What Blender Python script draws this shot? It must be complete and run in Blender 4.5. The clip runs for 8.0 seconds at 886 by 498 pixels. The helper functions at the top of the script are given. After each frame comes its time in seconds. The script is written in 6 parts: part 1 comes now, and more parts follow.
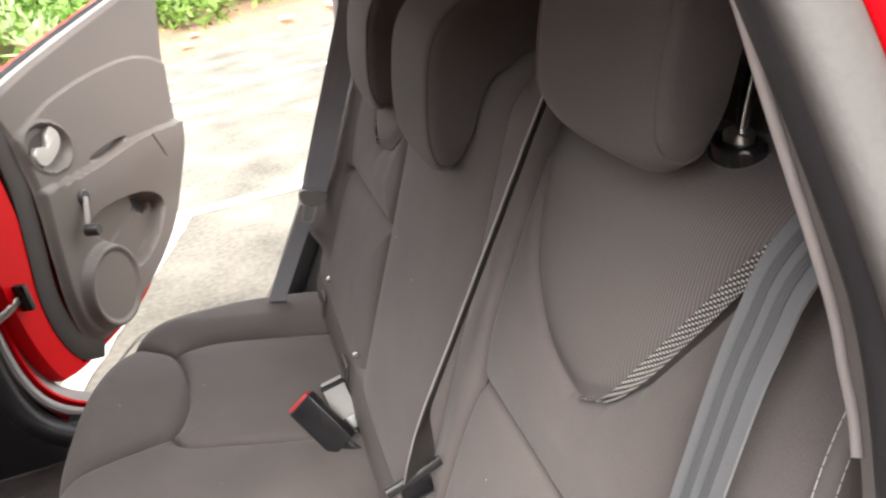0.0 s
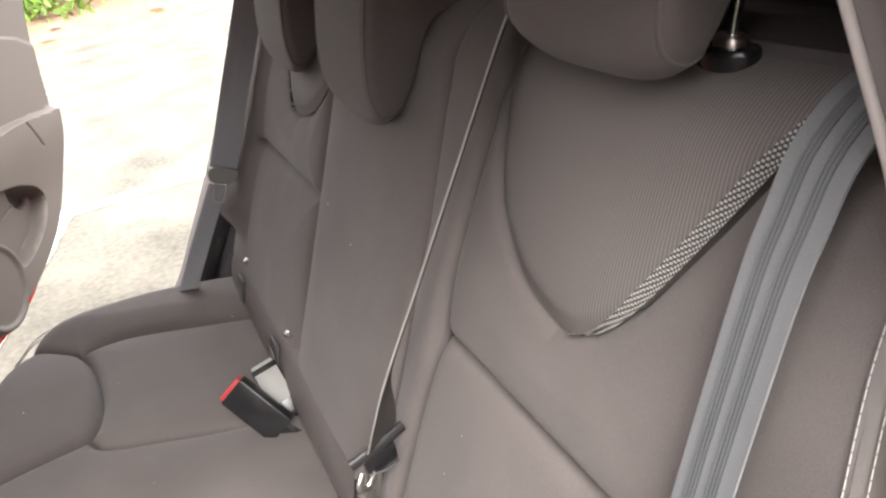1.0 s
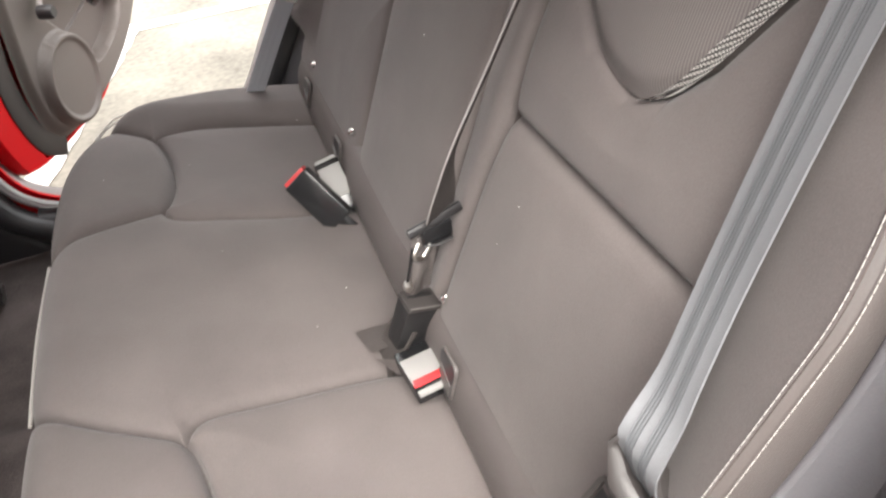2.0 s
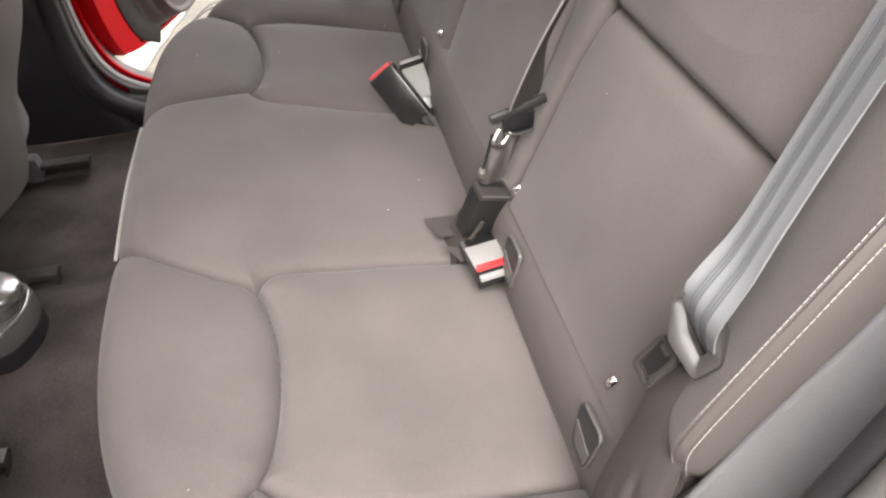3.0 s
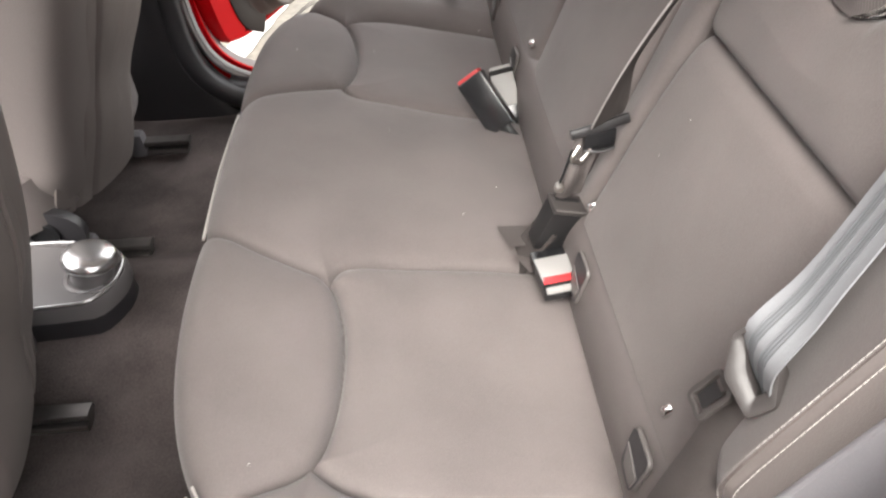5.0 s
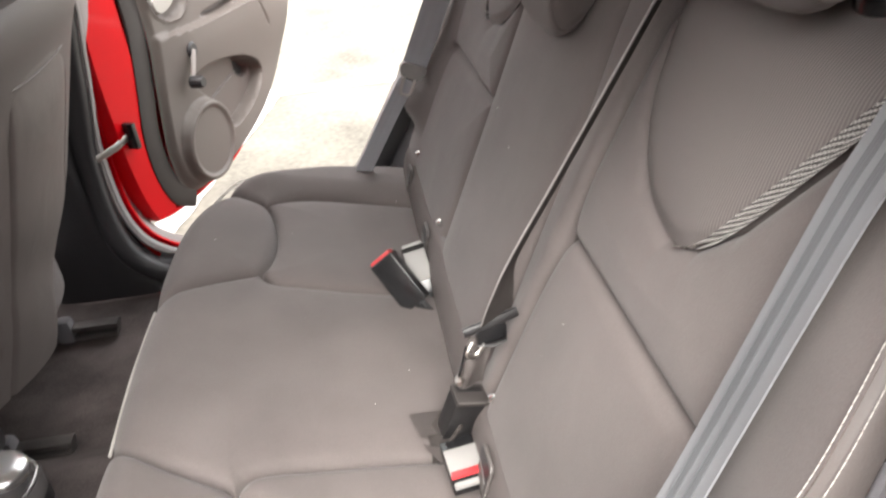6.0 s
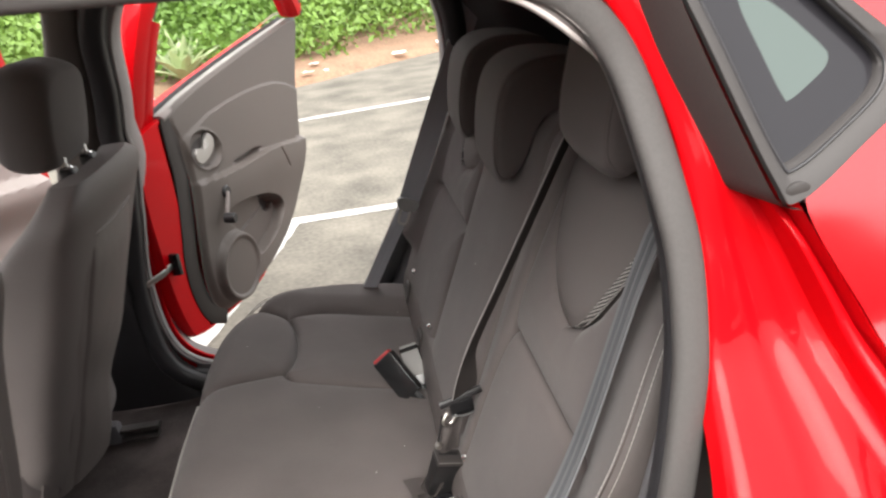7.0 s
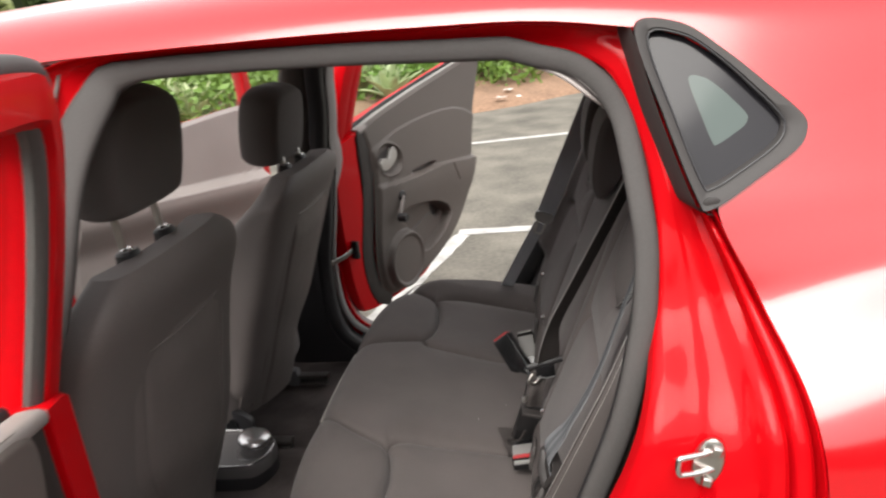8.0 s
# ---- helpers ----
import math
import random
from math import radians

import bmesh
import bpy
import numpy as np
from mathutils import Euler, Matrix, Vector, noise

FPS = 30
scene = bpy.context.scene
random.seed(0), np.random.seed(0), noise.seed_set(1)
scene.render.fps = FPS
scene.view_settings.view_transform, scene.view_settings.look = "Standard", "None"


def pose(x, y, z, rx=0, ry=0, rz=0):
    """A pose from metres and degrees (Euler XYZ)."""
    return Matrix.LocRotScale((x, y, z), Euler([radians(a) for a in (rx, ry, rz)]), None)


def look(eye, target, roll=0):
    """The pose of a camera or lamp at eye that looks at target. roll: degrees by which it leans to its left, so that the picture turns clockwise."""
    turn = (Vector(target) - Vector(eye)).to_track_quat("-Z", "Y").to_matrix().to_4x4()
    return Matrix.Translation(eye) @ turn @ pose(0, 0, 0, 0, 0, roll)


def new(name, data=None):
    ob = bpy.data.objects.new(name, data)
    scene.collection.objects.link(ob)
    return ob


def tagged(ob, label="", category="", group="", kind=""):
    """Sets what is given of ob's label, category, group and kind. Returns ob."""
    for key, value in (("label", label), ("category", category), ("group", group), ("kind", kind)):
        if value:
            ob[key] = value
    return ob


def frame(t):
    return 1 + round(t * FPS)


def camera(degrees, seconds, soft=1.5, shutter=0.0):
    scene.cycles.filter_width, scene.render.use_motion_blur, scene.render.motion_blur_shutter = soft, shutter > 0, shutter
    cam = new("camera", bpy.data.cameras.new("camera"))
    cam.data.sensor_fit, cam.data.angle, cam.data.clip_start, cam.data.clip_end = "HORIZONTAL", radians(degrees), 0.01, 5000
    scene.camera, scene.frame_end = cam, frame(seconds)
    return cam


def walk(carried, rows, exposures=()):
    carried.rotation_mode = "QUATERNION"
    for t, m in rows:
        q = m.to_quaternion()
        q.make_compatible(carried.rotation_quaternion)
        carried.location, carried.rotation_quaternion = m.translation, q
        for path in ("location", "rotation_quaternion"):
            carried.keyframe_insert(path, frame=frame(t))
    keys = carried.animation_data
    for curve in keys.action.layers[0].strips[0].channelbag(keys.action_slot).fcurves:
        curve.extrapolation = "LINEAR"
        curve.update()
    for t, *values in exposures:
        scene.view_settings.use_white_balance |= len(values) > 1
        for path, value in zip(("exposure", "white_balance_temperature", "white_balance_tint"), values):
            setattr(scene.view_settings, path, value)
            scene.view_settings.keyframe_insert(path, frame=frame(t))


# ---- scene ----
cam = camera(63.0, 8.0, soft=2.2, shutter=0.3)
PATH = [
    (0, (-0.059, -0.765, 1.258), (0.336, 0.983, 0.371), -9.6),
    (0.5, (-0.093, -0.733, 1.244), (0.474, 0.946, 0.317), -9.4),
    (1, (-0.115, -0.726, 1.218), (0.543, 0.903, 0.262), -9.2),
    (1.5, (-0.143, -0.757, 1.181), (0.438, 0.837, 0.122), -7.9),
    (1.7, (-0.151, -0.766, 1.175), (0.361, 0.782, 0.016), -7.4),
    (2.8, (-0.199, -0.827, 1.117), (0.092, 0.668, -0.179), -3.9),
    (3, (-0.205, -0.837, 1.112), (0.055, 0.645, -0.206), -3.2),
    (3.5, (-0.219, -0.854, 1.103), (-0.035, 0.606, -0.251), -2.2),
    (4, (-0.233, -0.867, 1.101), (-0.133, 0.606, -0.248), -1.8),
    (4.2, (-0.235, -0.87, 1.103), (-0.164, 0.602, -0.249), -1.9),
    (5.3, (-0.176, -0.829, 1.151), (-0.116, 0.735, -0.094), -3.4),
    (5.5, (-0.161, -0.821, 1.17), (-0.055, 0.794, -0.005), -3.6),
    (6, (-0.114, -0.818, 1.214), (0.067, 0.871, 0.157), -4.9),
    (6.5, (-0.086, -0.895, 1.27), (0.171, 0.877, 0.379), -6.3),
    (7, (-0.087, -1.076, 1.319), (0.095, 0.763, 0.555), -6.9),
    (7.5, (-0.045, -1.238, 1.358), (-0.051, 0.648, 0.691), -6.2),
    (8, (0.034, -1.398, 1.369), (-0.276, 0.468, 0.721), -6.1),
]
EXPOSURE = [(0, 2.6), (1, 2.75), (1.5, 2.75), (3, 2.7), (5.5, 2.85), (6.4, 2.9), (7, 1.9), (7.5, 1.55), (8, 1.25)]
walk(cam, [(t, look(eye, target, roll)) for t, eye, target, roll in PATH], EXPOSURE)

# ---- light ----
CLOUD = 6.5
world = bpy.data.worlds.new("overcast_sky")
scene.world = world
world.use_nodes = True
wn = world.node_tree.nodes
sky = wn.new("ShaderNodeTexSky")
sky.sky_type = "NISHITA"
sky.sun_disc = False
sky.sun_elevation, sky.sun_rotation = radians(51), radians(188.5)
sky.air_density, sky.dust_density, sky.ozone_density = 1.2, 5.0, 1.0
soft_sky = wn.new("ShaderNodeHueSaturation")
soft_sky.inputs["Saturation"].default_value = 0.25
world.node_tree.links.new(sky.outputs[0], soft_sky.inputs["Color"])
cloud = wn.new("ShaderNodeMix")
cloud.data_type = "RGBA"
cloud.inputs["Factor"].default_value = 0.6
cloud.inputs["B"].default_value = (CLOUD, CLOUD * 0.985, CLOUD * 0.96, 1)
world.node_tree.links.new(soft_sky.outputs[0], cloud.inputs["A"])
world.node_tree.links.new(cloud.outputs["Result"], wn["Background"].inputs["Color"])
wn["Background"].inputs["Strength"].default_value = 0.15
sun = new("sun", bpy.data.lights.new("sun", "SUN"))
sun.data.energy, sun.data.angle, sun.data.color = 1.4, radians(40), (1.0, 0.95, 0.88)
sun.matrix_world = look((-0.30, -2.0, 2.5), (0, 0, 0))

# ---- helpers of this scene ----


def world_of(ob):
    m = ob.matrix_basis.copy()
    while ob.parent:
        m = ob.parent.matrix_basis @ ob.matrix_parent_inverse @ m
        ob = ob.parent
    return m


def thing(name, at, label, category, group="", kind=""):
    ob = new(name)
    ob.empty_display_size = 0.05
    ob.location = at
    return tagged(ob, label, category, group, kind)


def put_part(ob, mat, parent, label=""):
    ob.data.materials.append(mat)
    if parent:
        ob.parent = parent
        ob.matrix_parent_inverse = world_of(parent).inverted()
    if label:
        ob["label"] = label
    return ob


def part(name, bm, mat, parent=None, label="", smooth=True, m=None):
    """Links a bmesh as one mesh object under a thing or a part."""
    bmesh.ops.recalc_face_normals(bm, faces=bm.faces)
    if m is not None:
        bmesh.ops.transform(bm, matrix=m, verts=bm.verts)
        if m.determinant() < 0:
            bmesh.ops.reverse_faces(bm, faces=bm.faces)
    me = bpy.data.meshes.new(name)
    bm.to_mesh(me)
    bm.free()
    for p in me.polygons:
        p.use_smooth = smooth
    if smooth:
        me.set_sharp_from_angle(angle=radians(42))
    return put_part(new(name, me), mat, parent, label)


def raw(name, verts, faces, mat, parent=None, label="", smooth=True, m=None):
    """Links plain arrays as one mesh object."""
    verts = np.asarray(verts, float)
    if m is not None:
        mm = np.array(m)
        verts = verts @ mm[:3, :3].T + mm[:3, 3]
    me = bpy.data.meshes.new(name)
    me.from_pydata(verts.tolist(), [], [tuple(int(i) for i in f) for f in faces])
    me.update()
    me.polygons.foreach_set("use_smooth", [smooth] * len(me.polygons))
    if smooth:
        me.set_sharp_from_angle(angle=radians(50))
    return put_part(new(name, me), mat, parent, label)


def grid_faces(nu, nv, base=0, closed_u=False, closed_v=False):
    f = []
    for i in range(nu if closed_u else nu - 1):
        for j in range(nv if closed_v else nv - 1):
            a, b = i * nv + j, ((i + 1) % nu) * nv + j
            c, d = ((i + 1) % nu) * nv + (j + 1) % nv, i * nv + (j + 1) % nv
            f.append((base + a, base + b, base + c, base + d))
    return f


def grid_normals(g):
    n = np.cross(np.gradient(g, axis=0), np.gradient(g, axis=1))
    return n / np.maximum(np.linalg.norm(n, axis=-1, keepdims=True), 1e-9)


def sheet(name, g, mat, parent=None, thick=0.0, label="", m=None, smooth=True):
    """A surface from a grid of places; thick: its depth against the grid's normal."""
    nu, nv = g.shape[:2]
    verts, faces = g.reshape(-1, 3), grid_faces(nu, nv)
    if thick:
        verts = np.vstack([verts, (g - thick * grid_normals(g)).reshape(-1, 3)])
        k = nu * nv
        faces += [f[::-1] for f in grid_faces(nu, nv, k)]
        ring = [i * nv for i in range(nu)] + [(nu - 1) * nv + j for j in range(1, nv)]
        ring += [i * nv + nv - 1 for i in range(nu - 2, -1, -1)] + [j for j in range(nv - 2, 0, -1)]
        faces += [(a, k + a, k + b, b) for a, b in zip(ring, ring[1:] + ring[:1])]
    return raw(name, verts, faces, mat, parent, label, smooth, m)


def spline(pts, n, closed=False):
    """A smooth curve through the points, n places long, evenly spaced."""
    p = np.asarray(pts, float)
    k = len(p)
    out = []
    for i in range(k if closed else k - 1):
        if closed:
            a, b, c, d = p[i - 1], p[i], p[(i + 1) % k], p[(i + 2) % k]
        else:
            a, b, c, d = p[max(i - 1, 0)], p[i], p[i + 1], p[min(i + 2, k - 1)]
        t = np.linspace(0, 1, 16, endpoint=False)[:, None]
        out.append(0.5 * (2 * b + (c - a) * t + (2 * a - 5 * b + 4 * c - d) * t**2 + (3 * b - a - 3 * c + d) * t**3))
    out = np.vstack(out + [p[:1] if closed else p[-1:]])
    s = np.r_[0, np.cumsum(np.linalg.norm(np.diff(out, axis=0), axis=1))]
    w = np.linspace(0, s[-1], n, endpoint=not closed)
    return np.stack([np.interp(w, s, out[:, i]) for i in range(out.shape[1])], 1)


def keyed(pts, per, closed=True):
    """A smooth curve with the same number of places between each two of its points."""
    p = np.asarray(pts, float)
    k = len(p)
    out = []
    for i in range(k if closed else k - 1):
        a, b, c, d = (p[j % k] if closed else p[min(max(j, 0), k - 1)] for j in (i - 1, i, i + 1, i + 2))
        t = np.linspace(0, 1, per, endpoint=False)[:, None]
        out.append(0.5 * (2 * b + (c - a) * t + (2 * a - 5 * b + 4 * c - d) * t**2 + (3 * b - a - 3 * c + d) * t**3))
    return np.vstack(out if closed else out + [p[-1:]])


def swept(name, path, a, b, across, mat, parent=None, label="", closed=False, seg=8, square=1.0, m=None):
    """A rounded bar along a path: a wide along `across`, b wide along the other way."""
    path, a, b = np.asarray(path, float), np.reshape(a, (-1, 1, 1)), np.reshape(b, (-1, 1, 1))
    t = np.roll(path, -1, 0) - np.roll(path, 1, 0) if closed else np.gradient(path, axis=0)
    t /= np.linalg.norm(t, axis=1, keepdims=True)
    ax = np.asarray(across, float) * np.ones_like(path)
    ax = ax - (ax * t).sum(1, keepdims=True) * t
    ax /= np.linalg.norm(ax, axis=1, keepdims=True)
    up = np.cross(t, ax)
    w = np.linspace(0, 2 * np.pi, seg, endpoint=False)
    c, s = np.cos(w), np.sin(w)
    c, s = np.sign(c) * np.abs(c) ** square, np.sign(s) * np.abs(s) ** square
    g = path[:, None] + a / 2 * c[None, :, None] * ax[:, None] + b / 2 * s[None, :, None] * up[:, None]
    n = len(path)
    faces = grid_faces(n, seg, closed_u=closed, closed_v=True)
    if not closed:
        faces += [tuple(range(seg))[::-1], tuple((n - 1) * seg + i for i in range(seg))]
    return raw(name, g.reshape(-1, 3), faces, mat, parent, label, m=m)


def pillow(name, outline, profile, mat, parent=None, label="", m=None):
    """A rounded body: an outline (2D, closed) scaled about its middle at each (scale, depth) of the profile. Local axes: outline x, depth, outline y."""
    o = np.asarray(outline, float)
    mid = (o.max(0) + o.min(0)) / 2
    rows = []
    for k, d in profile:
        q = mid + (o - mid) * k
        rows.append(np.stack([q[:, 0], np.full(len(o), d), q[:, 1]], 1))
    g = np.array(rows)
    n, k = g.shape[:2]
    verts = np.vstack([g.reshape(-1, 3)])
    faces = grid_faces(n, k, closed_v=True) + [tuple(range(k))[::-1], tuple((n - 1) * k + i for i in range(k))]
    bm = bmesh.new()
    vs = [bm.verts.new(v) for v in verts]
    for f in faces:
        bm.faces.new([vs[i] for i in f])
    return part(name, bm, mat, parent, label, m=m)


def soft_profile(half, rim):
    """Depth profile of a slab with rounded rims: half depth, and by how much of its size the ends shrink."""
    out = []
    for w in np.linspace(-90, 90, 13):
        out.append((1 - rim * (1 - math.cos(radians(w))), half * math.sin(radians(w))))
    return out


def oval(w, h, n=32, power=2.6, at=(0, 0)):
    a = np.linspace(0, 2 * np.pi, n, endpoint=False)
    c, s = np.cos(a), np.sin(a)
    return np.stack([at[0] + w / 2 * np.sign(c) * np.abs(c) ** (2 / power), at[1] + h / 2 * np.sign(s) * np.abs(s) ** (2 / power)], 1)


def block(name, size, m, mat, parent=None, label="", bevel=0.004, taper=1.0):
    """A bevelled block, centred on m."""
    bm = bmesh.new()
    bmesh.ops.create_cube(bm, size=1)
    for v in bm.verts:
        k = taper if v.co.z > 0 else 1.0
        v.co = Vector((v.co.x * size[0] * k, v.co.y * size[1] * k, v.co.z * size[2]))
    bmesh.ops.bevel(bm, geom=bm.edges[:], offset=bevel, segments=2, affect="EDGES", profile=0.6)
    return part(name, bm, mat, parent, label, m=m)


def slab(name, outline, n0, n1, mat, parent=None, label="", m=None, bevel=0.003):
    """A plate with an outline in local x and z, from depth n0 to n1 along local y, with a bevelled face."""
    o = np.asarray(outline, float)
    k = len(o)
    c = o.mean(0)
    inner = c + (o - c) * (1 - bevel / np.maximum(np.linalg.norm(o - c, axis=1), bevel * 2))[:, None]
    s = bevel if n1 > n0 else -bevel
    rows = [(o, n0), (o, n1 - s), (inner, n1)]
    verts = np.vstack([np.stack([q[:, 0], np.full(k, d), q[:, 1]], 1) for q, d in rows])
    bm = bmesh.new()
    vs = [bm.verts.new(v) for v in verts]
    for f in grid_faces(3, k, closed_v=True):
        bm.faces.new([vs[i] for i in f])
    for ring in (range(k), range(2 * k, 3 * k)):
        bm.faces.new([vs[i] for i in ring])
    return part(name, bm, mat, parent, label, m=m)


def seam_distance(px, py, seams):
    """Distance from each place to the nearest of the seam lines."""
    best = np.full(px.shape, 9.0)
    for line in seams:
        q = np.asarray(line, float)
        for a, b in zip(q[:-1], q[1:]):
            ab = b - a
            k = np.clip(((px - a[0]) * ab[0] + (py - a[1]) * ab[1]) / max(ab @ ab, 1e-12), 0, 1)
            best = np.minimum(best, np.hypot(px - a[0] - k * ab[0], py - a[1] - k * ab[1]))
    return best


# ---- materials ----


def material(name, color, rough=0.6, metal=0.0, grain=0.0, grain_size=400.0, blotch=0.12, blotch_size=6.0, bump=0.15, coat=0.0, spec=0.5, sheen=0.0, rumple=0.0):
    """A surface with colour variation at two scales and fine relief. Sizes are waves a metre."""
    mat = bpy.data.materials.new(name)
    mat.use_nodes = True
    nt = mat.node_tree
    b = nt.nodes["Principled BSDF"]
    tc = nt.nodes.new("ShaderNodeTexCoord")
    big, fine = nt.nodes.new("ShaderNodeTexNoise"), nt.nodes.new("ShaderNodeTexNoise")
    big.inputs["Scale"].default_value, big.inputs["Detail"].default_value = blotch_size, 5
    fine.inputs["Scale"].default_value, fine.inputs["Detail"].default_value = grain_size, 2
    for t in (big, fine):
        nt.links.new(tc.outputs["Object"], t.inputs["Vector"])
    add = nt.nodes.new("ShaderNodeMath")
    add.operation = "MULTIPLY_ADD"
    nt.links.new(fine.outputs["Fac"], add.inputs[0])
    add.inputs[1].default_value = grain
    mix = nt.nodes.new("ShaderNodeMath")
    mix.operation = "MULTIPLY_ADD"
    nt.links.new(big.outputs["Fac"], mix.inputs[0])
    mix.inputs[1].default_value, mix.inputs[2].default_value = 2 * blotch, 1 - blotch - grain / 2
    nt.links.new(mix.outputs[0], add.inputs[2])
    col = nt.nodes.new("ShaderNodeVectorMath")
    col.operation = "SCALE"
    col.inputs[0].default_value = color
    nt.links.new(add.outputs[0], col.inputs["Scale"])
    nt.links.new(col.outputs[0], b.inputs["Base Color"])
    rr = nt.nodes.new("ShaderNodeMath")
    rr.operation = "MULTIPLY_ADD"
    nt.links.new(big.outputs["Fac"], rr.inputs[0])
    rr.inputs[1].default_value, rr.inputs[2].default_value = 0.12, rough - 0.06
    nt.links.new(rr.outputs[0], b.inputs["Roughness"])
    b.inputs["Metallic"].default_value = metal
    b.inputs["Coat Weight"].default_value = coat
    b.inputs["Coat Roughness"].default_value = 0.04
    b.inputs["Specular IOR Level"].default_value = spec
    b.inputs["Sheen Weight"].default_value = sheen
    if bump:
        bp = nt.nodes.new("ShaderNodeBump")
        bp.inputs["Strength"].default_value, bp.inputs["Distance"].default_value = bump, 0.001
        nt.links.new(fine.outputs["Fac"], bp.inputs["Height"])
        nt.links.new(bp.outputs[0], b.inputs["Normal"])
        if rumple:
            soft, wide = nt.nodes.new("ShaderNodeTexNoise"), nt.nodes.new("ShaderNodeBump")
            soft.inputs["Scale"].default_value, soft.inputs["Detail"].default_value = 11.0, 2
            soft.inputs["Distortion"].default_value = 0.3
            wide.inputs["Strength"].default_value, wide.inputs["Distance"].default_value = rumple, 0.012
            nt.links.new(tc.outputs["Object"], soft.inputs["Vector"])
            nt.links.new(soft.outputs["Fac"], wide.inputs["Height"])
            nt.links.new(wide.outputs[0], bp.inputs["Normal"])
    return mat


FABRIC = material("charcoal_seat_fabric", (0.1035, 0.0885, 0.0855), 0.85, grain=0.5, grain_size=900, blotch=0.30, blotch_size=8, bump=0.35, spec=0.25, sheen=0.12, rumple=0.15)
FABRIC_DARK = material("dark_headrest_fabric", (0.084, 0.071, 0.068), 0.85, grain=0.4, grain_size=900, bump=0.3, spec=0.25, sheen=0.1)
VINYL = material("black_vinyl", (0.080, 0.069, 0.066), 0.40, grain=0.2, grain_size=700, bump=0.25)
CARPET = material("black_carpet", (0.060, 0.050, 0.048), 0.95, grain=1.0, grain_size=350, blotch=1.3, blotch_size=7, bump=0.8, spec=0.15)
PLASTIC = material("grey_brown_trim_plastic", (0.10, 0.085, 0.077), 0.55, grain=0.15, grain_size=600, bump=0.3)
PLASTIC_PILLAR = material("grey_pillar_trim_plastic", (0.155, 0.138, 0.132), 0.5, grain=0.15, grain_size=600, bump=0.25)
PLASTIC_DARK = material("black_trim_plastic", (0.02, 0.019, 0.021), 0.45, grain=0.2, grain_size=600, bump=0.25)
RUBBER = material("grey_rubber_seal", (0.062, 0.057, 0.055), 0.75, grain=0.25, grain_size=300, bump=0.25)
BLACK_GLOSS = material("black_glossy_plastic", (0.012, 0.012, 0.013), 0.22, blotch=0.1, bump=0.05)
PALE = material("pale_buckle_side", (0.24, 0.232, 0.226), 0.5, bump=0.05)
RED_BUTTON = material("red_release_button", (0.42, 0.03, 0.033), 0.4, bump=0.05)
PAINT = material("bright_red_car_paint", (0.46, 0.002, 0.006), 0.4, metal=0.05, grain=0.06, grain_size=2500, blotch=0.04, bump=0.0, coat=0.95, spec=0.1)
PAINT.node_tree.nodes["Principled BSDF"].inputs["Coat Roughness"].default_value = 0.14
PAINT.node_tree.nodes["Principled BSDF"].inputs["Coat IOR"].default_value = 1.72
PAINT_JAMB = material("red_jamb_paint", (0.50, 0.0015, 0.005), 0.5, grain=0.05, grain_size=2500, blotch=0.05, bump=0.0, coat=0.22, spec=0.05)
PAINT_JAMB.node_tree.nodes["Principled BSDF"].inputs["Coat Roughness"].default_value = 0.06
CHROME = material("chrome", (0.75, 0.74, 0.73), 0.12, metal=1.0, blotch=0.05, bump=0.0)
STEEL = material("zinc_steel", (0.5, 0.48, 0.45), 0.35, metal=1.0, blotch=0.2, blotch_size=60, bump=0.1)
SILVER = material("silver_painted_plastic", (0.34, 0.33, 0.33), 0.25, metal=0.7, blotch=0.08, bump=0.05)
THREAD = material("pale_stitch_thread", (0.36, 0.34, 0.32), 0.7, blotch=0.1, bump=0.1)
PIPING = material("pale_grey_piping", (0.34, 0.32, 0.30), 0.6, bump=0.1)
HEADLINER = material("light_grey_headliner", (0.55, 0.51, 0.48), 0.9, grain=0.3, grain_size=500, bump=0.3)

# ---- ground and surroundings ----
ASPHALT = material("pale_worn_asphalt", (0.128, 0.116, 0.096), 0.9, grain=0.9, grain_size=40, blotch=0.9, blotch_size=2.6, bump=1.0)
LINE = material("worn_white_road_paint", (0.40, 0.39, 0.37), 0.8, grain=0.6, grain_size=60, blotch=0.7, blotch_size=7, bump=0.3)
SOIL = material("leaf_strewn_soil", (0.23, 0.14, 0.09), 0.95, grain=1.0, grain_size=30, blotch=0.4, blotch_size=3, bump=0.8)
LEAF = material("green_shrub_leaf", (0.115, 0.20, 0.030), 0.55, blotch=0.5, blotch_size=2.2, bump=0.0)
LEAF_PALE = material("pale_agave_leaf", (0.42, 0.47, 0.26), 0.5, blotch=0.25, blotch_size=7, bump=0.0)
LEAF_FAR = material("pale_tree_leaf", (0.17, 0.20, 0.07), 0.6, blotch=0.6, blotch_size=0.9, bump=0.0)
LEAF_DARK = material("dark_tree_leaf", (0.05, 0.075, 0.02), 0.6, blotch=0.4, blotch_size=1.5, bump=0.0)
PAPER = material("white_paper_litter", (0.75, 0.73, 0.7), 0.8, bump=0.1)


def ground():
    xs = np.r_[-60, -20, np.linspace(-9, 9, 60), 20, 60]
    ys = np.r_[-60, -20, np.linspace(-9, 14, 70), 30, 60]
    g = np.array([[(x, y, 0.0) for y in ys] for x in xs])
    ob = sheet("ground", g, ASPHALT)
    tagged(ob, "pale grey worn asphalt of a car park with patches", "ground", kind="structure")


